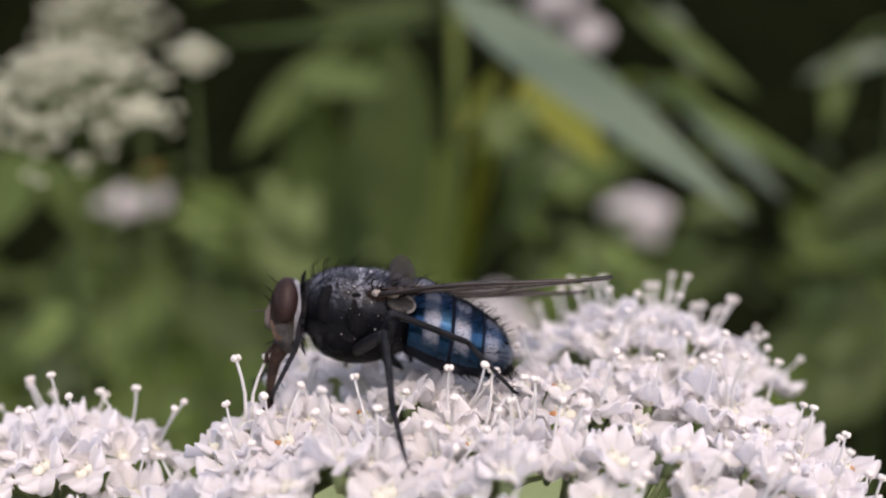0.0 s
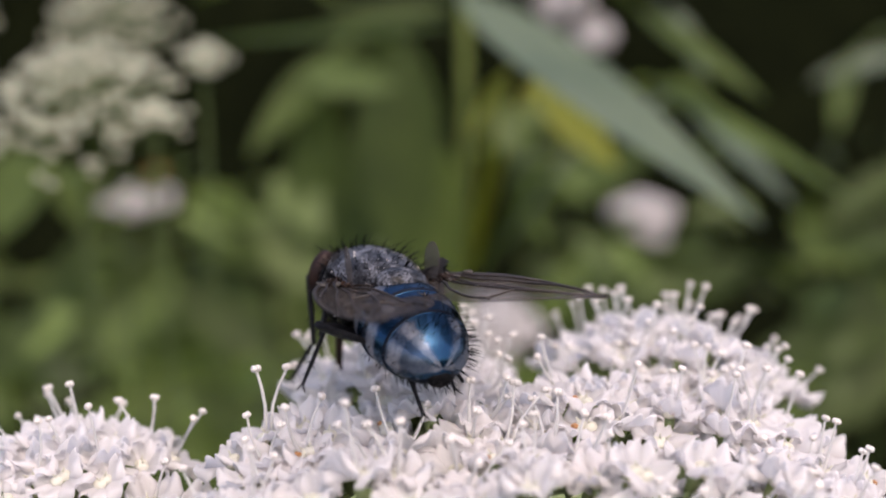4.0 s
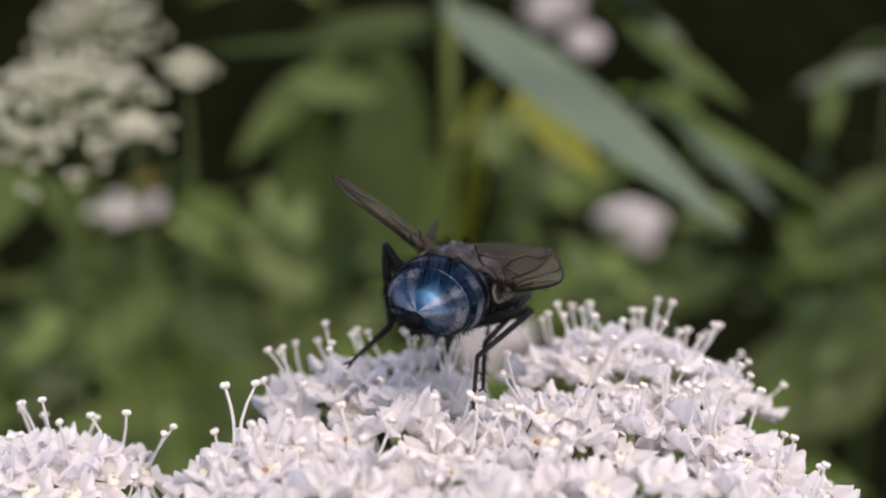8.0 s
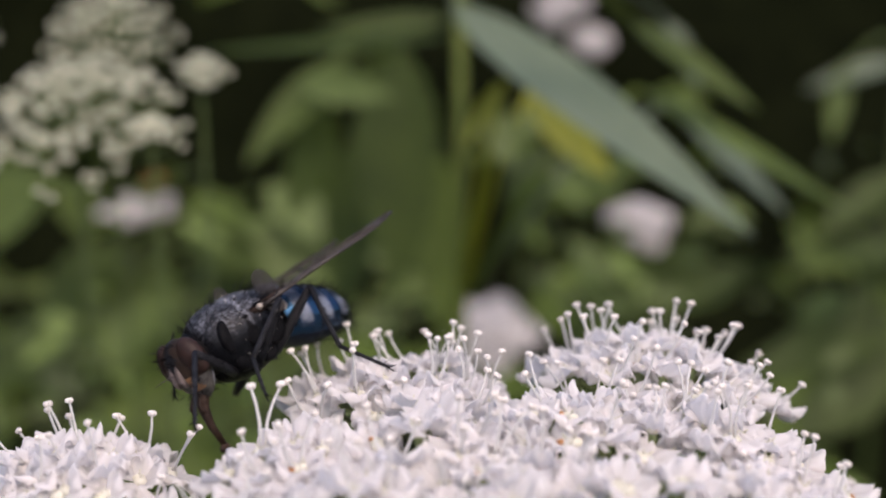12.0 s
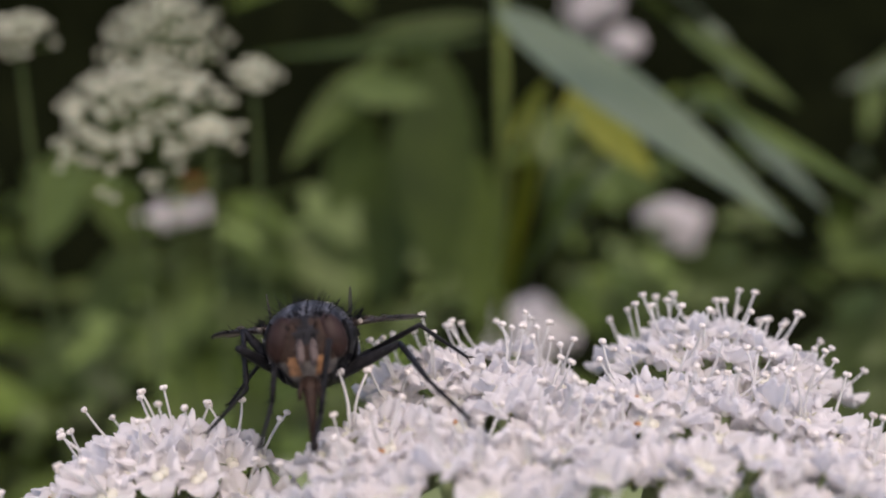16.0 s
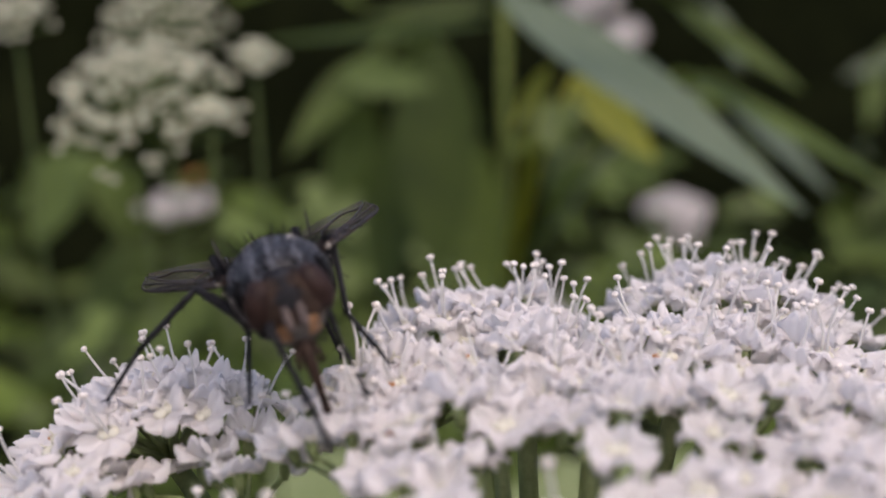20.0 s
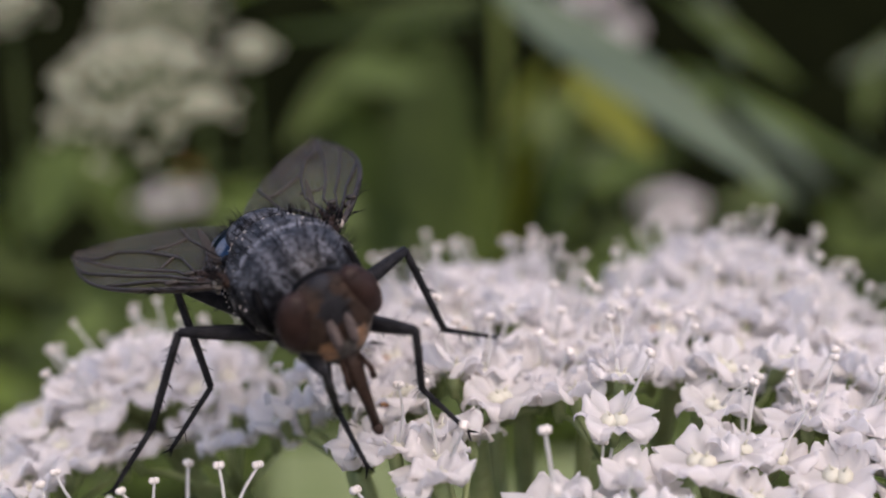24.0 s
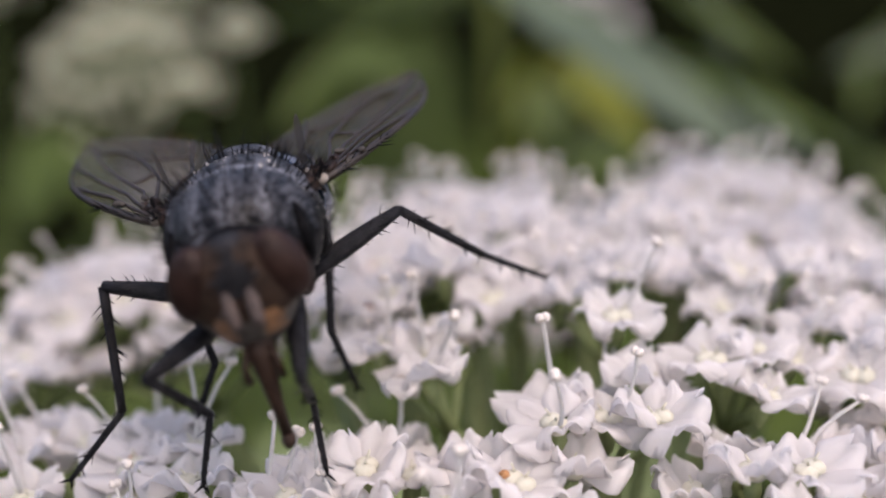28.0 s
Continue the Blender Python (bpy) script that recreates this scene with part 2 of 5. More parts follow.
def ease(nt, v, lo, hi):
    n = nt.nodes.new("ShaderNodeMapRange")
    n.interpolation_type = "SMOOTHSTEP"
    nt.links.new(v, n.inputs[0])
    n.inputs[1].default_value, n.inputs[2].default_value = lo, hi
    return n.outputs[0]


def dusted(name, dark, dust, rough, metal, patch, coat=0.0, bump=0.15, grain=1.0):
    """Dark cuticle with a pattern of pale dust; patch(nt, x, y, z, noise) gives its amount, lengths in centimetres."""
    m = bpy.data.materials.new(name)
    m.use_nodes = True
    nt = m.node_tree
    b = nt.nodes["Principled BSDF"]
    co = nt.nodes.new("ShaderNodeTexCoord")
    sc = nt.nodes.new("ShaderNodeVectorMath")
    sc.operation = "SCALE"
    sc.inputs[3].default_value = 100.0
    nt.links.new(co.outputs["Object"], sc.inputs[0])
    xyz = nt.nodes.new("ShaderNodeSeparateXYZ")
    nt.links.new(sc.outputs[0], xyz.inputs[0])
    ns = nt.nodes.new("ShaderNodeTexNoise")
    ns.inputs["Scale"].default_value, ns.inputs["Detail"].default_value = 42.0, 3
    nt.links.new(sc.outputs[0], ns.inputs["Vector"])
    fine = nt.nodes.new("ShaderNodeTexNoise")
    fine.inputs["Scale"].default_value, fine.inputs["Detail"].default_value = 95.0, 1
    nt.links.new(sc.outputs[0], fine.inputs["Vector"])
    amount = patch(nt, *xyz.outputs, ns.outputs[0])
    amount = math_node(nt, "MULTIPLY", amount, math_node(nt, "MULTIPLY_ADD", ease(nt, fine.outputs[0], 0.25, 0.62), grain, 1.0 - grain))
    mix = nt.nodes.new("ShaderNodeMix")
    mix.data_type = "RGBA"
    nt.links.new(amount, mix.inputs[0])
    mix.inputs[6].default_value, mix.inputs[7].default_value = (*dark, 1), (*dust, 1)
    nt.links.new(mix.outputs[2], b.inputs["Base Color"])
    nt.links.new(math_node(nt, "MULTIPLY_ADD", amount, 0.25, rough), b.inputs["Roughness"])
    nt.links.new(math_node(nt, "MULTIPLY_ADD", amount, -0.5 * metal, metal), b.inputs["Metallic"])
    b.inputs["Coat Weight"].default_value = coat
    b.inputs["Specular IOR Level"].default_value = 0.18
    bp = nt.nodes.new("ShaderNodeBump")
    bp.inputs["Strength"].default_value, bp.inputs["Distance"].default_value = bump, 0.0001
    nt.links.new(fine.outputs[0], bp.inputs["Height"])
    nt.links.new(bp.outputs[0], b.inputs["Normal"])
    return m


def thorax_patch(nt, x, y, z, n):
    top = ease(nt, math_node(nt, "MULTIPLY_ADD", n, 0.12, z), 0.04, 0.17)
    stripes = ease(nt, math_node(nt, "MULTIPLY_ADD", n, 1.9, math_node(nt, "COSINE", math_node(nt, "MULTIPLY", x, 72.0))), 0.5, 2.1)
    seam = ease(nt, math_node(nt, "ABSOLUTE", math_node(nt, "MULTIPLY_ADD", n, 0.03, math_node(nt, "ADD", y, -0.03))), 0.022, 0.006)
    film = ease(nt, n, 0.30, 0.85)
    body = math_node(nt, "MULTIPLY_ADD", stripes, 0.30, math_node(nt, "MULTIPLY", film, 0.42))
    return math_node(nt, "MULTIPLY", top, math_node(nt, "MAXIMUM", body, math_node(nt, "MULTIPLY", seam, 0.8)))


def abdomen_patch(nt, x, y, z, n):
    drop = math_node(nt, "MAXIMUM", math_node(nt, "MULTIPLY_ADD", y, -1.0, -0.24), 0.0)
    up = math_node(nt, "ADD", z, math_node(nt, "MULTIPLY_ADD", drop, 0.22, 0.045))
    ang = math_node(nt, "MULTIPLY_ADD", n, 0.3, math_node(nt, "ARCTAN2", up, math_node(nt, "ABSOLUTE", x)))
    side = math_node(nt, "MULTIPLY", ease(nt, ang, -0.25, 0.05), ease(nt, ang, 1.30, 0.95))
    split = ease(nt, math_node(nt, "ABSOLUTE", math_node(nt, "ADD", ang, -0.66)), 0.06, 0.24)
    rings = ease(nt, math_node(nt, "MULTIPLY_ADD", n, 0.5, math_node(nt, "SINE", math_node(nt, "MULTIPLY_ADD", y, 48.3, 3.01))), -0.3, 1.0)
    rings = math_node(nt, "MAXIMUM", rings, math_node(nt, "MULTIPLY", ease(nt, y, -0.53, -0.57), 0.40))
    return math_node(nt, "MULTIPLY", rings, math_node(nt, "MULTIPLY", side, math_node(nt, "MULTIPLY_ADD", split, 0.65, 0.30)))


THORAX = dusted("thorax_dusted", (0.004, 0.0045, 0.006), (0.26, 0.27, 0.31), 0.32, 0.0, thorax_patch, bump=0.3)
BLUE = dusted("abdomen_blue", (0.012, 0.048, 0.100), (0.27, 0.28, 0.32), 0.22, 0.92, abdomen_patch, coat=0.15, bump=0.06, grain=0.4)


# ---- mesh helpers (all in centimetres) ----
def mesh_of(name, bm, *mats, smooth=True):
    bmesh.ops.scale(bm, vec=(CM, CM, CM), verts=bm.verts)
    bmesh.ops.recalc_face_normals(bm, faces=bm.faces)
    me = bpy.data.meshes.new(name)
    bm.to_mesh(me)
    bm.free()
    for m in mats:
        me.materials.append(m)
    if smooth:
        me.polygons.foreach_set("use_smooth", [True] * len(me.polygons))
    return me


def hang(name, me, parent, m=None, label=""):
    ob = new(name, me)
    ob.parent = parent
    if m is not None:
        ob.matrix_basis = m
    return tagged(ob, label)


def part(name, bm, mats, parent, label="", m=None):
    mats = mats if isinstance(mats, (list, tuple)) else (mats,)
    return hang(name, mesh_of(name, bm, *mats), parent, m, label)


def thing(name, label, category, group="", kind="", m=None):
    ob = new(name)
    ob.empty_display_size = 0.005
    if m is not None:
        ob.matrix_basis = m
    return tagged(ob, label, category, group, kind)


def tube(bm, pts, radii, sides=6, mi=0, caps=True):
    pts = [Vector(p) for p in pts]
    rings = []
    side = None
    for i, p in enumerate(pts):
        d = (pts[min(i + 1, len(pts) - 1)] - pts[max(i - 1, 0)]).normalized()
        if side is None:
            side = d.orthogonal().normalized()
        side = (side - d * side.dot(d)).normalized()
        up = d.cross(side)
        r = radii[i] if isinstance(radii, (list, tuple)) else radii
        rings.append([bm.verts.new(p + (side * math.cos(a) + up * math.sin(a)) * r) for a in (2 * math.pi * k / sides for k in range(sides))])
    for a, b in zip(rings, rings[1:]):
        for k in range(sides):
            f = bm.faces.new((a[k], a[(k + 1) % sides], b[(k + 1) % sides], b[k]))
            f.material_index = mi
    if caps:
        for ring in (rings[0][::-1], rings[-1]):
            f = bm.faces.new(ring)
            f.material_index = mi


def blob(bm, centre, size, u=10, v=7, mi=0, m=None):
    mm = Matrix.Translation(centre) @ (m or Matrix()) @ Matrix.Diagonal((*size, 1))
    got = bmesh.ops.create_uvsphere(bm, u_segments=u, v_segments=v, radius=1.0, matrix=mm)
    for f in {f for w in got["verts"] for f in w.link_faces}:
        f.material_index = mi
    return got["verts"]


def spike(bm, p, d, length, r, mi=0, bend=0.0):
    p, d = Vector(p), Vector(d).normalized()
    back = Vector((0, -1, 0))
    mid = p + d * length * 0.5
    tip = p + (d + back * bend).normalized() * length
    tube(bm, (p, mid, tip), (r, r * 0.7, r * 0.1), 3, mi, caps=False)


# ---- ground and hedge bank ----
def build_ground():
    n = 48
    bm = bmesh.new()
    rows = []
    for i in range(n + 1):
        row = []
        for j in range(n + 1):
            a, b = (i / n * 2 - 1), (j / n * 2 - 1)
            x, y = 3000 * a * abs(a) ** 1.6, 3000 * b * abs(b) ** 1.6
            z = noise.noise((x / 14, y / 14, 0)) * 1.2 if abs(x) < 300 and abs(y) < 300 else 0
            row.append(bm.verts.new((x, y, z)))
        rows.append(row)
    for i in range(n):
        for j in range(n):
            bm.faces.new((rows[i][j], rows[i + 1][j], rows[i + 1][j + 1], rows[i][j + 1]))
    g = new("ground", mesh_of("ground", bm, SOIL))
    tagged(g, "dark bare soil under the herbs", "ground", kind="structure")
    # added sheet behind the plants, its dark colour standing for the hedge's shade
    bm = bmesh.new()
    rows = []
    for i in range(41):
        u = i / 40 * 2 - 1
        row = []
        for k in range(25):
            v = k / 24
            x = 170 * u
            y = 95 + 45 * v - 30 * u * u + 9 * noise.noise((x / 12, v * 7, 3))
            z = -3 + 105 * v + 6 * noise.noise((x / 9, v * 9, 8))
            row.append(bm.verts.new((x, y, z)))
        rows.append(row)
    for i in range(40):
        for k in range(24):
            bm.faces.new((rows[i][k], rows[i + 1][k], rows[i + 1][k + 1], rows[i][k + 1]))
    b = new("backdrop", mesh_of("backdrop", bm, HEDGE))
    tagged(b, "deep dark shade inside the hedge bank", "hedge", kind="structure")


# ---- leaves and background plants ----
def leaf_into(bm, base, tip, width, face=(0, -1, 0.4), sag=0.08, fold=0.15, teeth=0, n=12, mi=0, shape=0.9, wave=0.0):
    base, tip = Vector(base), Vector(tip)
    d = tip - base
    length = d.length
    d.normalize()
    nrm = Vector(face)
    nrm = (nrm - d * nrm.dot(d)).normalized()
    side = d.cross(nrm)
    rows = []
    for i in range(n + 1):
        s = i / n
        w = width * 0.5 * max(0.02, math.sin(math.pi * s ** shape) ** 0.85 * (1 - 0.25 * s))
        if teeth and 0 < i < n:
            w *= 1 + (0.10 if i % 2 else -0.10)
        c = base + d * length * s - Vector((0, 0, 1)) * sag * length * s * s + nrm * wave * length * math.sin(s * 7)
        row = []
        for k in (-1, -0.5, 0, 0.5, 1):
            row.append(bm.verts.new(c + side * w * k + nrm * (abs(k) * fold * w - 0.04 * w * (1 if abs(k) == 0.5 else 0))))
        rows.append(row)
    for a, b in zip(rows, rows[1:]):
        for k in range(4):
            f = bm.faces.new((a[k], a[k + 1], b[k + 1], b[k]))
            f.material_index = mi
    # midrib
    tube(bm, [r[2].co - nrm * width * 0.012 for r in rows], [width * 0.022 * (1 - 0.8 * i / n) for i in range(n + 1)], 4, mi, caps=False)


def plant(name, label, category, root, top, leaves, stem_r=0.12, stem_mat=STALK_DIM, group=""):
    """leaves: rows of base, tip, width, material, face, extra options."""
    th = thing(name, label, category, group, m=pose(root[0] * CM, root[1] * CM, root[2] * CM))
    o = Vector(root)
    root, top = Vector((0, 0, 0)), Vector(top) - o
    bm = bmesh.new()
    pts = [root.lerp(top, i / 10) + Vector((noise.noise((i * 0.35, o.x, 1)) * 0.5, noise.noise((i * 0.35, o.y, 5)) * 0.5, 0)) * (1 if 0 < i < 10 else 0) for i in range(11)]
    tube(bm, pts, [stem_r * (1.25 - 0.6 * i / 10) for i in range(11)], 8)
    part("stem", bm, stem_mat, th)
    for base, tip, width, m, face, opt in leaves:
        bm = bmesh.new()
        b, t = Vector(base) - o, Vector(tip) - o
        leaf_into(bm, b, t, width, face, **opt)
        near = min(pts, key=lambda q: (q - b).length + max(0, q.z - b.z) * 0.8)
        mid = near.lerp(b, 0.5) + Vector((0, 0, 0.12 * (near - b).length))
        tube(bm, (near, mid, b), (0.06, 0.05, 0.045), 5)
        part("leaf", bm, m, th)
    return th


def umbel_far(name, label, root, centre, radius, heads, head_r, dots, dot_r, m, flat=0.5, seed=1, tilt=38):
    """A far umbel: stem, rays and clusters of many small buds or blooms."""
    rng = random.Random(seed)
    o = Vector(root)
    c = Vector(centre) - o
    th = thing(name, label, "flower", "far umbels", m=pose(o.x * CM, o.y * CM, o.z * CM))
    hub = c - Vector((0, 0, radius * 0.9))
    bm = bmesh.new()
    tube(bm, [Vector((0, 0, 0)).lerp(hub, i / 8) + Vector((0.4 * math.sin(i), 0.3 * math.cos(i * 1.7), 0)) * (1 if 0 < i < 8 else 0) for i in range(9)], [0.045 - 0.003 * i for i in range(9)], 7)
    part("stem", bm, STALK_DIM, th)
    for h in range(heads):
        rr = radius * math.sqrt((h + 0.4) / heads) * rng.uniform(0.86, 1.16)
        a = h * 2.39996 + seed + rng.uniform(-0.12, 0.12)
        p = c + pose(0, 0, 0, tilt) @ Vector((rr * math.cos(a), rr * math.sin(a), -flat * rr * rr / radius + rng.uniform(-0.13, 0.13) * radius))
        bm = bmesh.new()
        tube(bm, (hub, hub.lerp(p, 0.6) + Vector((0, 0, -0.04 * radius)), p - Vector((0, 0, head_r * 0.7))), (0.018, 0.014, 0.012), 5)
        part("ray", bm, STALK_DIM, th)
        bm = bmesh.new()
        for k in range(dots):
            q = Vector((rng.gauss(0, 1), rng.gauss(0, 1), rng.gauss(0.35, 0.8))).normalized() * head_r * rng.uniform(0.75, 1.0)
            q.z *= 0.7
            blob(bm, p + q, [dot_r * rng.uniform(0.7, 1.2) for _ in range(3)], 6, 4)
        blob(bm, p, (head_r * 0.6, head_r * 0.6, head_r * 0.4), 8, 5)
        tagged(part("umbellet", bm, m, th), kind="stuff")
    return th


HOLLOWS = [  # dark openings in the hedge: slope across, slope up, size
    (-0.131, -0.089, 0.034), (-0.178, -0.062, 0.020), (0.069, -0.155, 0.036), (0.204, -0.100, 0.024), (0.165, -0.045, 0.018), (-0.305, -0.126, 0.020), (0.30, -0.084, 0.030),
]


def hollow(b, t):
    """True where a leaf from b to t would close one of the dark openings."""
    c = (b + t) / 2
    r = 0.35 * (t - b).length / c.y
    return any(math.hypot(c.x / c.y - a, (c.z - 50.1) / c.y - u) < k + r for a, u, k in HOLLOWS)


def build_background():
    umbel_far("bud_umbel", "cream-green umbel of closed buds on a stem", (-4.36, 16.46, 0), (-2.88, 10.46, 49.80), 0.790, 165, 0.0430, 16, 0.0120, BUD, seed=3, tilt=40)
    umbel_far("bud_umbel", "cream-green umbel of closed buds on a stem", (-4.68, 18.85, 0), (-3.18, 12.85, 50.55), 0.666, 100, 0.0440, 14, 0.0124, BUD, seed=5)
    umbel_far("bud_umbel", "small cream-green bud cluster on a stem", (-3.57, 17.98, 0), (-2.07, 11.98, 50.01), 0.237, 18, 0.0500, 16, 0.0148, BUD, seed=8)
    umbel_far("bud_umbel", "small cream-green bud cluster on a stem", (-3.73, 16.40, 0), (-2.23, 10.40, 49.52), 0.163, 12, 0.0433, 14, 0.0118, BUD, seed=9)
    umbel_far("bud_umbel", "cream-green umbel of closed buds on a stem", (-5.84, 17.83, 0), (-4.34, 11.83, 50.46), 0.311, 30, 0.0440, 14, 0.0124, BUD, seed=19)
    umbel_far("white_umbel", "small round white umbel far behind", (6.0, 41.0, 0), (7.28, 37.41, 45.12), 0.80, 9, 0.42, 60, 0.10, BLOOM, seed=11)
    umbel_far("white_umbel", "white umbel behind the main umbel", (1.2, 33.0, 0), (2.20, 30.17, 43.32), 0.92, 11, 0.46, 70, 0.10, BLOOM, seed=12)
    umbel_far("white_umbel", "small white umbel low among the leaves", (-8.0, 31.0, 0), (-6.67, 29.89, 46.30), 0.85, 10, 0.20, 40, 0.055, BLOOM, flat=0.12, seed=13, tilt=12)
    umbel_far("orange_umbel", "tiny withered orange-brown flower cluster", (-8.2, 31.4, 0), (-6.28, 29.99, 47.02), 0.12, 3, 0.11, 20, 0.04, ORANGE, seed=17)
    umbel_far("white_umbel", "small pinkish white umbel high among leaves", (5.0, 46.0, 0), (6.53, 44.40, 50.72), 0.5, 6, 0.42, 25, 0.12, BLOOM, seed=14)
    umbel_far("white_umbel", "white umbel high among leaves", (4.0, 47.0, 0), (5.41, 44.65, 52.08), 0.9, 8, 0.42, 25, 0.12, BLOOM, seed=15)
    # tall plant with the long lance-shaped leaf
    S = {"shape": 0.8, "sag": 0.02, "fold": 0.1, "n": 16}
    plant("tall_herb", "tall herb with long lance-shaped leaves", "plant", (0.78, 17.3, 0), (0.62, 16.3, 51.90), [
        ((0.52, 15.40, 50.77), (3.33, 11.53, 48.51), 1.02, LEAF_GREY, (0.25, -0.75, 0.65), S),
        ((1.56, 16.10, 49.66), (2.62, 15.60, 48.58), 0.60, LEAF_YELLOW, (-0.2, -1, 0.35), {"sag": 0.02, "fold": 0.05}),
        ((1.14, 15.18, 49.80), (0.68, 15.07, 49.03), 0.259, LEAF_YELLOW, (0, -1, 0.3), {"sag": 0.02}),
        ((2.97, 16.43, 50.60), (4.45, 15.46, 49.49), 0.518, LEAF, (0.2, -0.7, 0.8), S),
        ((3.04, 16.28, 49.71), (5.99, 15.95, 48.12), 0.555, LEAF, (0.1, -0.5, 0.9), S),
        ((3.66, 16.99, 49.54), (5.31, 16.69, 47.99), 0.592, LEAF_GREY, (0.3, -0.6, 0.7), S),
        ((1.15, 16.27, 49.33), (1.35, 15.80, 48.73), 0.703, LEAF_PALE, (0, -1, 0.4), {"shape": 0.7}),
        ((3.73, 17.92, 50.66), (4.23, 17.76, 49.76), 0.444, LEAF_GREY, (0.3, -0.8, 0.5), {}),
        ((0.55, 16.49, 50.60), (-1.27, 16.53, 50.48), 0.370, LEAF_SHADED, (0, -0.8, 0.5), S),
        ((0.57, 17.21, 50.38), (-3.20, 18.03, 50.18), 0.333, LEAF_SHADED, (0, -0.6, 0.8), S),
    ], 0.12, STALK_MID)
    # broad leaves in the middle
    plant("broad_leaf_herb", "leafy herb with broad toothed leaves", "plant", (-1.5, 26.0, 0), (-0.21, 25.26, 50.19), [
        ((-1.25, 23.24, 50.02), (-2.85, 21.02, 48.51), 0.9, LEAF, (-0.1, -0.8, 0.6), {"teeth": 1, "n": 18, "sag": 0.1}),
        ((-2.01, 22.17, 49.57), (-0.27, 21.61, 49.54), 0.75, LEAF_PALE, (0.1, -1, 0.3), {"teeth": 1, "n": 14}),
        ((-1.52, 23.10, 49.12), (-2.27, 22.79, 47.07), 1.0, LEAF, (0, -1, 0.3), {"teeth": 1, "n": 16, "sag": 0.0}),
        ((-0.32, 25.30, 50.42), (-0.21, 24.47, 45.26), 2.0, LEAF_SHADED, (0.1, -1, -0.55), {"teeth": 1, "n": 20, "sag": 0.0}),
        ((-0.98, 27.05, 48.58), (-1.49, 26.39, 44.37), 1.6, LEAF_SHADED, (-0.2, -1, 0.3), {"teeth": 1, "n": 18, "sag": 0.0}),
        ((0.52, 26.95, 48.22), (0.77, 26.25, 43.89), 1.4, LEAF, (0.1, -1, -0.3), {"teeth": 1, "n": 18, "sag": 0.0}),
    ], 0.12)
    # pinnate leaf right of the stem
    rng = random.Random(4)
    plant("fern_leaf_herb", "low herb with finely divided leaflets", "plant", (2.0, 31.0, 0), (2.94, 30.00, 48.70), [
        (l[0], l[1], 0.62, LEAF_PALE if i % 3 else LEAF, (rng.uniform(-0.3, 0.3), -1, 0.5), {"teeth": 1, "n": 12}) for i, l in enumerate([
            ((2.94, 27.91, 48.28), (1.25, 27.88, 47.83)), ((3.20, 27.95, 48.61), (1.90, 28.01, 48.73)), ((2.30, 28.74, 47.02), (3.72, 27.76, 47.52)), ((2.44, 28.69, 46.75), (3.85, 27.67, 46.94)),
            ((3.78, 28.76, 47.42), (5.54, 27.74, 47.72)), ((3.92, 28.69, 47.03), (5.08, 27.65, 47.07)), ((2.50, 28.69, 46.75), (3.24, 28.48, 45.56)), ((2.17, 28.82, 47.55), (3.20, 27.88, 48.16)), ((3.91, 29.49, 45.68), (5.16, 29.30, 44.72))])
    ], 0.07)
    # right-hand shrubs
    plant("soft_leaf_herb", "herb with soft grey-green leaves", "plant", (13.0, 36.0, 0), (13.90, 34.07, 50.74), [
        ((13.49, 32.96, 50.11), (10.73, 32.94, 49.50), 0.8, LEAF_GREY, (0, -0.6, 0.8), {}), ((11.80, 32.99, 49.95), (11.42, 32.68, 47.99), 0.7, LEAF_PALE, (0.1, -1, 0.3), {}),
        ((13.89, 33.47, 46.99), (11.03, 32.31, 45.56), 1.2, LEAF_SHADED, (0, -0.7, 0.7), {}), ((13.89, 33.09, 44.66), (10.12, 32.26, 45.11), 1.0, LEAF_SHADED, (0, -0.7, 0.7), {}),
        ((14.14, 34.33, 46.10), (12.31, 32.86, 42.94), 1.0, LEAF_SHADED, (-0.2, -1, 0.4), {}), ((14.70, 34.76, 42.52), (9.42, 33.69, 41.27), 2.0, LEAF_SHADED, (0, -0.8, 0.7), {}),
        ((14.37, 34.61, 41.53), (11.04, 33.37, 39.51), 2.4, LEAF_SHADED, (0, -0.8, 0.6), {}), ((10.58, 37.08, 43.65), (8.11, 36.95, 42.42), 1.3, LEAF_SHADED, (0, -0.8, 0.7), {}),
        ((9.83, 39.22, 44.22), (6.68, 38.90, 41.64), 2.0, LEAF_SHADED, (0, -0.9, 0.6), {}), ((7.42, 39.26, 44.03), (5.38, 38.82, 40.90), 2.0, LEAF_SHADED, (0, -0.9, 0.5), {}),
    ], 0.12)
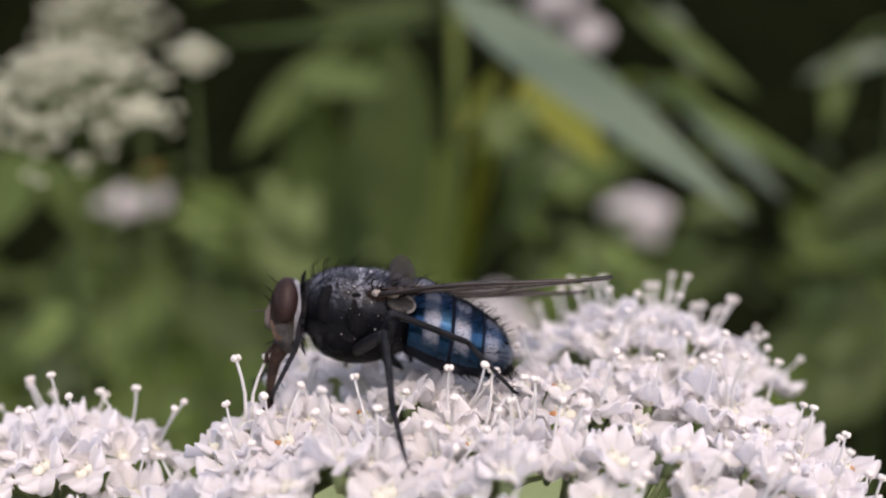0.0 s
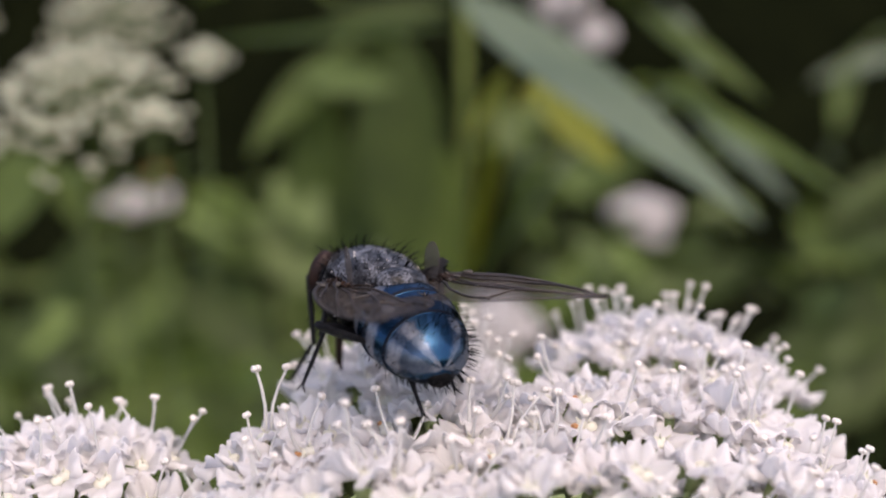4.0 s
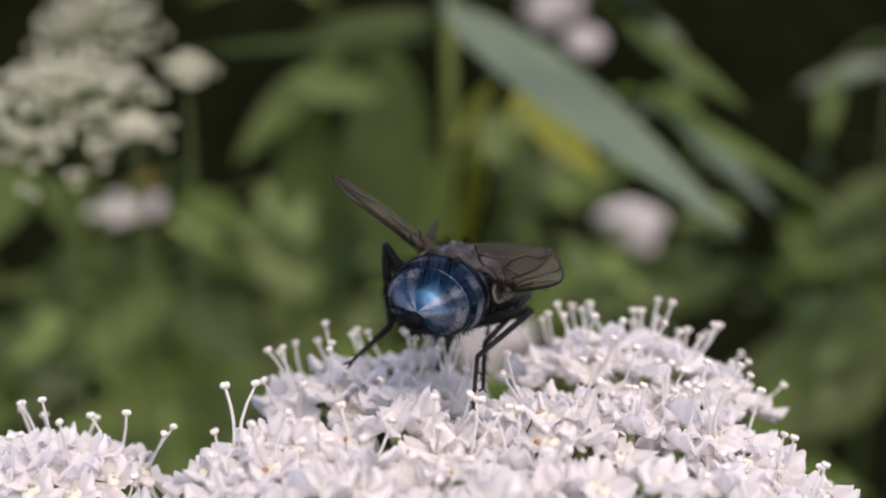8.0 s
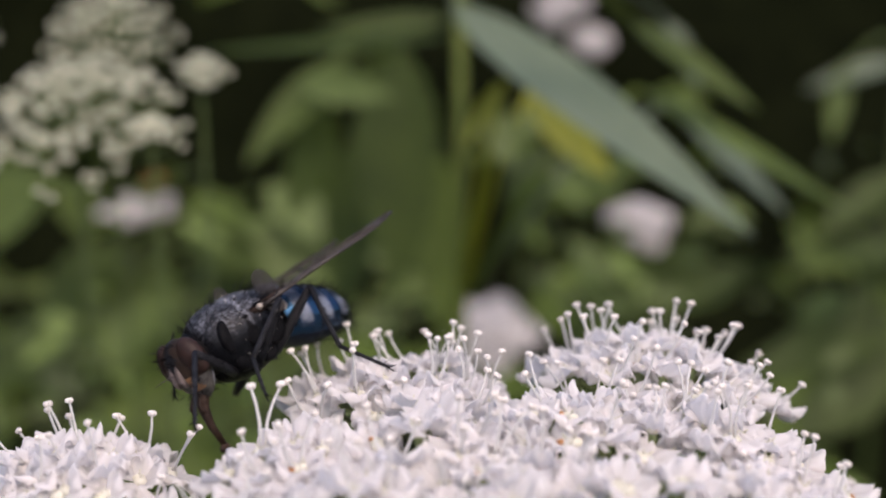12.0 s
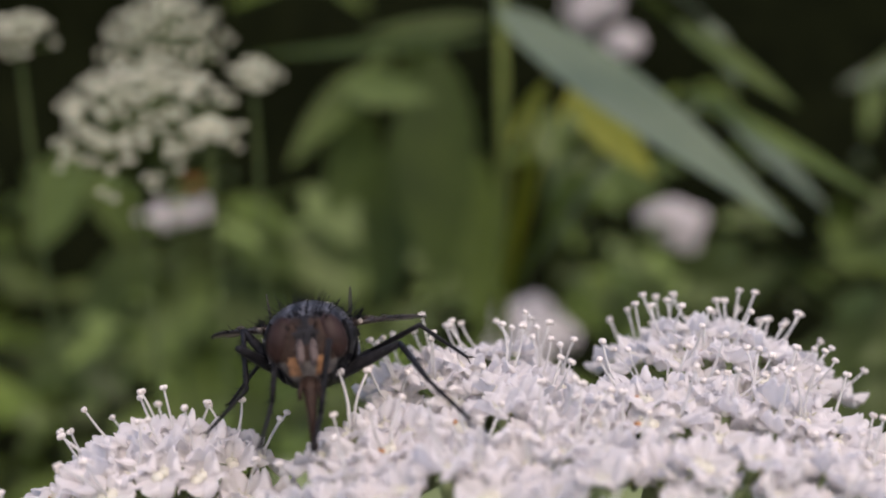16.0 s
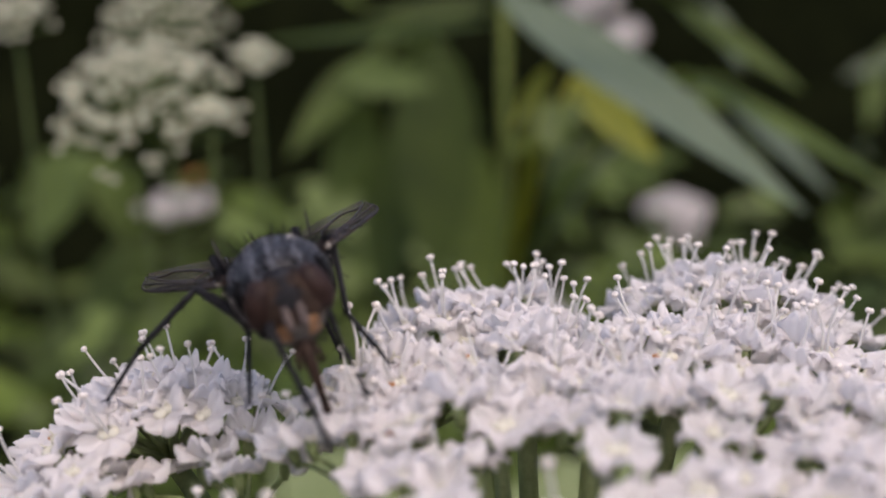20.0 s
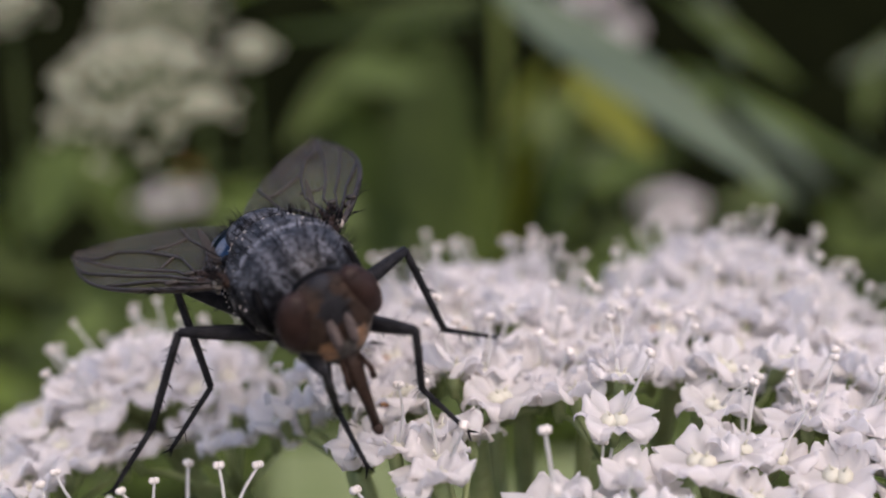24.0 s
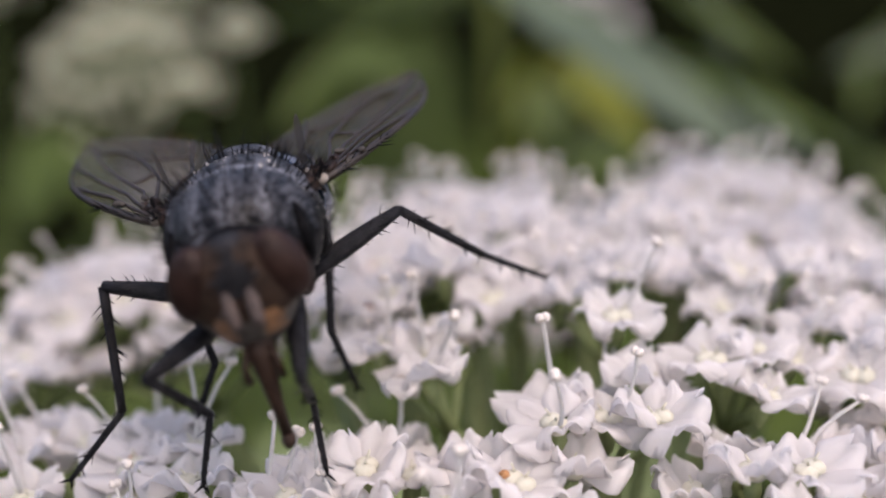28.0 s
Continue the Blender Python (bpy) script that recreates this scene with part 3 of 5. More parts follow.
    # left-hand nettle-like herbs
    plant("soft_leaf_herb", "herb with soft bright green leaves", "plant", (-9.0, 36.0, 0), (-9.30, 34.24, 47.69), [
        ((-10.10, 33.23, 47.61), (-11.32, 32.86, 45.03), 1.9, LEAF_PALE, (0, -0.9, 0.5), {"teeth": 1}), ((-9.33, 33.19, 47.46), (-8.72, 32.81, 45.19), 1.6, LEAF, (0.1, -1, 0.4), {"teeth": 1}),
        ((-8.35, 35.71, 44.42), (-10.72, 34.48, 42.64), 2.3, LEAF_SHADED, (0, -0.8, 0.7), {}), ((-6.51, 35.72, 44.75), (-4.06, 34.53, 44.11), 1.8, LEAF_SHADED, (0, -0.8, 0.7), {}),
        ((-7.01, 35.60, 43.93), (-8.77, 34.23, 41.36), 2.0, LEAF_PALE, (0, -0.8, 0.7), {}), ((-6.35, 35.50, 43.43), (-3.90, 34.09, 41.38), 2.4, LEAF_SHADED, (0, -0.9, 0.6), {}),
        ((-9.79, 36.42, 42.22), (-12.70, 35.20, 40.44), 2.6, LEAF_SHADED, (0, -0.8, 0.7), {}), ((-8.07, 36.15, 40.87), (-6.52, 34.77, 38.81), 2.6, LEAF, (0, -0.9, 0.6), {}),
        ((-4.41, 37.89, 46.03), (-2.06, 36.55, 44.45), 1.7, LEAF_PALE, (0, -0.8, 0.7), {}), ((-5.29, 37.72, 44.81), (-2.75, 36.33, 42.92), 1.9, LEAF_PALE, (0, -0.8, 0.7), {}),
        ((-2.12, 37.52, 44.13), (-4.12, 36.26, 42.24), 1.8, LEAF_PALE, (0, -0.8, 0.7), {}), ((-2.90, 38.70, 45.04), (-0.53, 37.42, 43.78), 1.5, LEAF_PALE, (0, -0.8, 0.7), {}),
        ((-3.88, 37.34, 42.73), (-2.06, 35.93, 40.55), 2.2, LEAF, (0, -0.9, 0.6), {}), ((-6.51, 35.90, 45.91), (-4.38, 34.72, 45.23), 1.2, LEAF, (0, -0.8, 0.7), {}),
    ], 0.12)
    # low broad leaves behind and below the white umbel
    plant("ground_leaf_herb", "low herb with broad leaves painted a sunlit green", "plant", (0.5, 15.0, 0), (0.4, 14.0, 43.0), [
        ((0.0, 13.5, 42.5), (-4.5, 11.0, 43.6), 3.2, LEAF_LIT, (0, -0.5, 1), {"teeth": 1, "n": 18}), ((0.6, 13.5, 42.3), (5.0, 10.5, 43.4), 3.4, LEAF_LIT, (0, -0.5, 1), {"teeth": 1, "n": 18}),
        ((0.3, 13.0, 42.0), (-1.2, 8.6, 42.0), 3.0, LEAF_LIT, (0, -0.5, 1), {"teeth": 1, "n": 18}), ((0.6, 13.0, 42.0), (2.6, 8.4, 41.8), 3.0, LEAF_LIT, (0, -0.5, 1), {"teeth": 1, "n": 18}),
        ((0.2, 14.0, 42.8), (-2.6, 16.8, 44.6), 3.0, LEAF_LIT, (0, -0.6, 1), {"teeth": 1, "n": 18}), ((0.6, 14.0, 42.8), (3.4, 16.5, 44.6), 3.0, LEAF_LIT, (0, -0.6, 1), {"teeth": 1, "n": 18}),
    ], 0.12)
    # undergrowth
    rng = random.Random(7)
    bm = bmesh.new()
    for i in range(620):
        y = rng.uniform(45, 105)
        x = rng.uniform(-0.62, 0.62) * y
        z = rng.uniform(2, 50 + (y - 45) * 0.35) * (1 if rng.random() < 0.75 else 0.6)
        if 26 < z < 75 and noise.noise((x / 7, y / 30, z / 7)) < (0.02 if z < 47 else 0.2):
            continue
        a = rng.uniform(0, 6.28)
        ln = rng.uniform(3, 8)
        b = Vector((x, y, z))
        t = b + Vector((math.cos(a) * ln, math.sin(a) * ln * 0.6, rng.uniform(-0.7, 0.3) * ln))
        if hollow(b, t):
            continue
        leaf_into(bm, b, t, ln * rng.uniform(0.3, 0.5), (rng.uniform(-0.4, 0.4), -0.7, rng.uniform(0.2, 1)), n=5)
    for i in range(420):
        y = rng.uniform(37, 52)
        x, z = rng.uniform(-0.42, 0.42) * y, rng.uniform(28, 46)
        if noise.noise((x / 4.5, y / 12, z / 4.5)) < (0.05 if x < 5 else 0.4):
            continue
        a = rng.uniform(0, 6.28)
        ln = rng.uniform(1.2, 3.4)
        b = Vector((x, y, z))
        t = b + Vector((math.cos(a) * ln, math.sin(a) * ln * 0.6, rng.uniform(-0.7, 0.2) * ln))
        if hollow(b, t):
            continue
        leaf_into(bm, b, t, ln * rng.uniform(0.35, 0.6), (rng.uniform(-0.4, 0.4), -0.7, rng.uniform(0.2, 1)), n=6)
    u = new("undergrowth", mesh_of("undergrowth", bm, LEAF))
    tagged(u, "dense dark green leaves of the hedge bank", "foliage", kind="stuff")

    # small leaves in the paler green, which gives the sun's dapple by colour
    bm = bmesh.new()
    for i in range(640):
        y = rng.uniform(29, 40)
        x, z = rng.uniform(-0.38, 0.38) * y, rng.uniform(36, 47.5)
        if noise.noise((x / 2.6, y / 8, z / 2.6 + 9)) < 0.12:
            continue
        a = rng.uniform(0, 6.28)
        ln = rng.uniform(0.7, 1.9)
        b = Vector((x, y, z))
        t = b + Vector((math.cos(a) * ln, math.sin(a) * ln * 0.5, rng.uniform(-0.5, 0.3) * ln))
        if hollow(b, t):
            continue
        leaf_into(bm, b, t, ln * rng.uniform(0.3, 0.6), (rng.uniform(-0.5, 0.5), -0.7, rng.uniform(0.3, 1)), n=6)
    u = new("undergrowth", mesh_of("undergrowth", bm, LEAF_PALE))
    tagged(u, "small sunlit pale green leaves among the herbs", "foliage", kind="stuff")


# ---- main umbel ----
def surf(x, y):
    dy, dx = 5.3 - y, x - 0.3
    zy = 0.095 * dy * dy if dy < 2.1 else 0.419 + 0.40 * (dy - 2.1)
    swell = 0.08 * math.exp(-(((y - 3.8) / 0.6) ** 2)) * min(1.0, max(0.0, x + 1.0))
    return 48.74 - zy - (0.075 if dx > 0 else 0.055) * dx * dx + swell


HEADS = [  # x, y, lift, radius, florets
    (1.15, 5.50, 0.07, 0.55, 28), (-0.05, 5.35, -0.05, 0.48, 23), (-1.50, 4.75, -0.065, 0.46, 22),
    (0.72, 4.66, -0.02, 0.36, 14), (1.24, 4.72, -0.05, 0.34, 13), (0.06, 4.62, -0.04, 0.32, 11), (-0.42, 4.45, -0.08, 0.34, 12), (1.46, 4.35, -0.10, 0.30, 8),
    (0.30, 4.22, -0.02, 0.26, 7), (-1.10, 4.30, -0.22, 0.34, 9), (-1.80, 4.22, -0.15, 0.34, 10), (-0.60, 3.98, -0.02, 0.30, 8), (-0.16, 4.00, 0.0, 0.27, 7),
    (0.28, 3.72, 0.02, 0.25, 7), (0.80, 4.02, 0.0, 0.29, 8), (1.27, 4.05, -0.05, 0.34, 10),
    (-0.22, 3.50, 0.0, 0.28, 8), (0.22, 3.26, 0.02, 0.24, 6), (0.62, 3.50, 0.0, 0.26, 7), (1.02, 3.62, 0.0, 0.28, 8), (-1.32, 3.52, 0.0, 0.36, 11), (-0.88, 3.30, 0.0, 0.32, 9),
    (-0.52, 3.16, -0.02, 0.28, 8), (-0.02, 3.02, 0.0, 0.24, 6), (0.66, 3.04, 0.0, 0.27, 7), (1.27, 3.40, 0.0, 0.33, 9), (1.66, 3.86, -0.16, 0.32, 8), (-1.80, 3.70, 0.0, 0.33, 9),
    (-0.25, 2.82, 0.0, 0.28, 7), (1.05, 3.08, 0.0, 0.29, 8), (-1.08, 2.85, 0.0, 0.30, 7),
]

GAPS = [  # bare spots between the umbellets: x, y, radius
    (0.44, 3.60, 0.14), (0.42, 3.38, 0.10), (0.07, 3.64, 0.08), (0.89, 3.51, 0.08), (1.14, 3.95, 0.10), (0.82, 4.06, 0.06), (0.46, 3.83, 0.08), (1.62, 3.62, 0.14), (1.42, 3.72, 0.10), (0.04, 4.02, 0.10), (-0.08, 3.36, 0.13), (-0.80, 3.78, 0.14), (-1.06, 3.95, 0.12), (0.74, 3.86, 0.09), (-0.10, 4.64, 0.09), (0.20, 4.70, 0.07), (-0.16, 4.78, 0.07),
    (-0.40, 4.08, 0.09), (-0.31, 3.90, 0.07), (0.60, 3.64, 0.07), (0.91, 3.94, 0.08), (-0.46, 3.28, 0.10), (-0.07, 3.62, 0.08), (0.10, 4.35, 0.07), (-1.40, 4.00, 0.12), (-1.21, 4.24, 0.09),
    (-0.73, 3.33, 0.10), (-0.97, 3.58, 0.11), (1.05, 4.40, 0.06), (-1.60, 3.45, 0.12),
]


def petal_mesh(k):
    """A broad petal of two puffed lobes, with a creased middle whose tip curls up and inward."""
    rng = random.Random(k)
    bm = bmesh.new()
    n, w0, ln = 9, rng.uniform(0.130, 0.156), rng.uniform(0.098, 0.118)
    lift, ph, deep = rng.uniform(-0.15, 0.15), rng.uniform(0, 6), rng.uniform(0.04, 0.16)
    puff, inner, outer = rng.uniform(0.018, 0.029), rng.uniform(0.2, 1.5), rng.uniform(-0.35, 0.3)
    cols = []
    for j in range(-4, 5):
        q, e = j / 4, abs(j / 4)
        col, y, z, prev = [], 0.0, 0.0, 0.0
        for i in range(n + 1):
            s = i / n
            if s < 0.52:
                w = w0 * 0.5 * (0.20 + 0.80 * math.sin(s / 0.52 * math.pi / 2) ** 1.1)
            else:
                w = w0 * 0.5 * max(0.62, math.sqrt(max(0.0, 1 - ((s - 0.52) / 0.52) ** 2)))
            ang = lift + (inner * (1 - e) ** 1.3 + outer * e) * max(0.0, (s - 0.45) / 0.55) ** 1.4
            step = ln * (s - prev) * (1 - deep * (1 - e) * (1 if s > 0.6 else 0))
            y, z, prev = y + step * math.cos(ang), z + step * math.sin(ang), s
            lobe = max(0.0, 1 - ((e - 0.5) / 0.5) ** 2)
            col.append(bm.verts.new((w * q, y - (0.028 if e > 0.5 else 0.016) * ((e - 0.5) / 0.5) ** 2 * s ** 3, z + puff * lobe * min(1.0, 1.8 * s) - 0.014 * e ** 3 * s + 0.004 * s * math.sin(5.2 * q + ph) + 0.0025 * s * math.sin(9 * s + 3 * q + ph))))
        cols.append(col)
    for a, b in zip(cols, cols[1:]):
        for i in range(n):
            bm.faces.new((a[i], b[i], b[i + 1], a[i + 1]))
    ext = bmesh.ops.extrude_face_region(bm, geom=bm.faces[:])
    bmesh.ops.translate(bm, vec=(0, 0, -0.004), verts=[v for v in ext["geom"] if isinstance(v, bmesh.types.BMVert)])
    return bm


def stamen_into(bm, k, old=False):
    rng = random.Random(100 + k)
    ln, lean, cur = rng.uniform(0.19, 0.26), rng.uniform(0.0, 0.45), rng.uniform(-0.06, 0.04)
    pts = [Vector((0.03 * s * math.sin(k), 0.015 + math.sin(lean) * ln * s + cur * math.sin(math.pi * s) * 0.5, math.cos(lean) * ln * s)) for s in (0, 0.25, 0.5, 0.75, 1)]
    tube(bm, pts, (0.0080, 0.0068, 0.0060, 0.0054, 0.0048), 6, 0)
    turn = Matrix.Rotation(k, 4, "Z")
    for dx in (-0.0075, 0.0075):
        blob(bm, pts[-1] + turn @ Vector((dx, 0, 0.006)), (0.0125, 0.0160, 0.0130), 8, 6, 2 if old else 1, turn)


def centre_into(bm, mi_ov=0, mi_st=1):
    for dx in (-0.019, 0.019):
        blob(bm, (dx, 0, 0.008), (0.027, 0.032, 0.022), 10, 7, mi_ov)
        tube(bm, ((dx * 0.8, 0, 0.03), (dx * 1.4, 0.004, 0.050)), (0.005, 0.003), 5, mi_ov)
    tube(bm, ((0, 0, 0), (0, 0, -0.05), (0, 0, -0.10)), (0.024, 0.026, 0.012), 7, mi_st)


def build_umbel():
    hub = Vector((0.15, 4.35, 46.3))
    th = thing("flower_umbel", "white-flowered umbel with long stamens on a green stem", "flower", m=pose(hub.x * CM, hub.y * CM, 0))
    o = Vector((hub.x, hub.y, 0))
    bm = bmesh.new()
    tube(bm, [Vector((0.5 * math.sin(i * 0.5), 0.4 * math.sin(i * 0.7), hub.z * i / 10 - (1.0 if i == 0 else 0))) if i < 10 else hub - o for i in range(11)], [0.2 - 0.008 * i for i in range(11)], 9)
    part("stem", bm, STALK, th)
    petals = [mesh_of("petal", petal_mesh(k), PETAL) for k in range(6)]
    stamens = []
    for k in range(6):
        bm = bmesh.new()
        stamen_into(bm, k)
        stamens.append(mesh_of("stamen", bm, FILAMENT, ANTHER))
    bm = bmesh.new()
    centre_into(bm)
    core = mesh_of("floret", bm, OVARY, STALK)
    # whole florets for the rest
    whole = []
    for k in range(12):
        bm = bmesh.new()
        centre_into(bm, 4, 5)
        rng = random.Random(50 + k)
        for j in range(5):
            a = j * 72 + rng.uniform(-6, 6)
            pb = petal_mesh(k * 5 + j)
            bmesh.ops.transform(pb, matrix=pose(0, 0, 0, 0, 0, a) @ pose(0, 0.026, 0.004, rng.uniform(-4, 38), rng.uniform(-14, 14), 0) @ Matrix.Scale((1.25, 1.10, 0.92, 0.92, 1.10)[j], 4), verts=pb.verts)
            tmp = bpy.data.meshes.new("tmp")
            pb.to_mesh(tmp)
            pb.free()
            bm.from_mesh(tmp)
            bpy.data.meshes.remove(tmp)
        for j in rng.sample(range(5), (0, 0, 0, 0, 0, 1, 2, 1, 2, 2, 1, 2)[k]):
            sb = bmesh.new()
            stamen_into(sb, k * 5 + j, k == 9 and j == 2)
            for f in sb.faces:
                f.material_index += 1
            bmesh.ops.transform(sb, matrix=pose(0, 0, 0, rng.uniform(-15, 10), 0, j * 72 + 36 + rng.uniform(-12, 12)), verts=sb.verts)
            tmp = bpy.data.meshes.new("tmp")
            sb.to_mesh(tmp)
            sb.free()
            bm.from_mesh(tmp)
            bpy.data.meshes.remove(tmp)
        if k in (1, 6, 9):
            blob(bm, (0.03, 0.02, 0.022), (0.016, 0.013, 0.012), 7, 5, 3)
        whole.append(mesh_of("floret", bm, PETAL, FILAMENT, ANTHER, ANTHER_OLD, OVARY, STALK))
    rng = random.Random(21)
    near_count = 0
    for hi, (hx, hy, lift, hr, n) in enumerate(HEADS):
        if hy < 3.75:
            n = int(n * 0.9)
        n = int(n * (1.0 if hx < -0.8 and hy < 4.4 else 1.35))
        lift -= 0.07 if hx < -0.8 and hy < 3.75 else 0.0
        c = Vector((hx, hy, surf(hx, hy) + lift + rng.uniform(-0.02, 0.03)))
        out = (c - hub)
        axis = Vector((out.x * 0.18, out.y * (0.22 if out.y > 0 else 0.02), 1)).normalized()
        base = c - axis * (0.17 + 0.35 * hr)
        bm = bmesh.new()
        tube(bm, [p - o for p in (hub, hub.lerp(base, 0.5) + Vector((out.x * 0.08, out.y * 0.08, 0)), base)], (0.040, 0.036, 0.044), 7)
        spots = []
        for i in range(n):
            r = hr * math.sqrt((i + 0.35) / n) * rng.uniform(0.94, 1.06)
            a = i * 2.39996 + hi
            dx, dy = r * math.cos(a), r * math.sin(a)
            p = c + Vector((dx, dy, -(0.75 if hr > 0.4 else 0.95) * r * r + rng.uniform(-0.04, 0.035) - (axis.x * dx + axis.y * dy) * 0.6))
            nrm = (axis + Vector((dx, dy, 0)) * 1.1 + Vector((rng.uniform(-0.22, 0.22), rng.uniform(-0.22, 0.22), 0))).normalized()
            if any((p.x - gx) ** 2 + (p.y - gy) ** 2 < gr * gr for gx, gy, gr in GAPS):
                continue
            spots.append((p, nrm, Vector((dx, dy, 0))))
            tube(bm, [q - o for q in (base, base.lerp(p, 0.55) + Vector((dx, dy, 0)) * 0.12, p - nrm * 0.07)], (0.013, 0.011, 0.011), 5)
        part("ray", bm, STALK, th)
        crowd = bmesh.new()
        for i, (p, nrm, away) in enumerate(spots):
            turn = nrm.to_track_quat("Z", "Y")
            local = turn.inverted() @ away
            m = Matrix.Translation((p - o) * CM) @ turn.to_matrix().to_4x4() @ pose(0, 0, 0, 0, 0, math.degrees(math.atan2(-local.x, local.y)) + rng.uniform(-35, 35)) @ Matrix.Scale(rng.uniform(0.86, 1.08), 4)
            near = hi in (12, 13, 14, 16, 17, 18, 19) and near_count < 96
            if not near and hi < 8:
                tmp = rng.choice(whole[5:] if rng.random() < (0.34 if hi > 2 else 0.66) else whole[:5]).copy()
                tmp.transform(m)
                crowd.from_mesh(tmp)
                bpy.data.meshes.remove(tmp)
                continue
            if not near:
                hang("floret", rng.choice(whole[5:] if rng.random() < (0.34 if hi > 2 else 0.66) else whole[:5]), th, m)
                continue
            near_count += 1
            fl = hang("floret", core, th, m)
            for j in range(5):
                a = j * 72 + rng.uniform(-6, 6)
                hang("petal", rng.choice(petals), fl, pose(0, 0, 0, 0, 0, a) @ pose(0, 0.00026, 0.00004, rng.uniform(-4, 38), rng.uniform(-14, 14), 0) @ Matrix.Scale((1.25, 1.10, 0.92, 0.92, 1.10)[j], 4))
            for j in rng.sample(range(5), rng.choice((0, 1, 0, 1, 0, 1, 2))):
                hang("stamen", rng.choice(stamens), fl, pose(0, 0, 0, rng.uniform(-15, 10), 0, j * 72 + 36 + rng.uniform(-12, 12)))
        if hi < 8:
            bmesh.ops.scale(crowd, vec=(1 / CM,) * 3, verts=crowd.verts)
            tagged(part("umbellet", crowd, (PETAL, FILAMENT, ANTHER, ANTHER_OLD, OVARY, STALK), th, "crowded white florets with long stamens"), kind="stuff")
        else:
            crowd.free()
    return th


# ---- blowfly (centimetres; +y ahead, +z up, origin at the thorax's centre) ----
LEGS = [  # name, hip, nominal foot ahead and aside, femur, tibia, tarsus
    ("front", 0.14, 0.09, 0.40, 0.30, 0.28, 0.31, 0.22),
    ("middle", 0.00, 0.11, 0.08, 0.54, 0.33, 0.35, 0.26),
    ("hind", -0.11, 0.10, -0.36, 0.46, 0.36, 0.37, 0.28),
]


def leg_piece(name, length, r0, r1, th, hairs, seed):
    rng = random.Random(seed)
    bm = bmesh.new()
    k = 5
    bulge = 0.35 if name == "femur" else 0.05
    tube(bm, [(0, length * i / k, 0) for i in range(k + 1)], [(r0 + (r1 - r0) * i / k) * (1 + bulge * math.sin(math.pi * i / k)) for i in range(k + 1)], 7)
    if name == "tarsus":
        for i in range(1, 5):
            blob(bm, (0, length * i / 5, 0), (r0 * 1.05, r0 * 0.9, r0 * 1.05), 6, 4)
    leg = part(name, bm, LEG, th)
    bm = bmesh.new()
    for h in range(hairs):
        s = rng.uniform(0.1, 0.98)
        a = rng.uniform(0, 6.28)
        spike(bm, (r0 * 0.7 * math.cos(a), length * s, r0 * 0.7 * math.sin(a)), (math.cos(a), 0.9, math.sin(a)), rng.uniform(0.018, 0.045), 0.0022)
    if name == "tarsus":
        for s in (-1, 1):
            spike(bm, (0.006 * s, length, 0), (0.5 * s, 1, -0.4), 0.035, 0.005)
    tagged(part("leg_hairs", bm, CHITIN, leg), kind="stuff")
    return leg


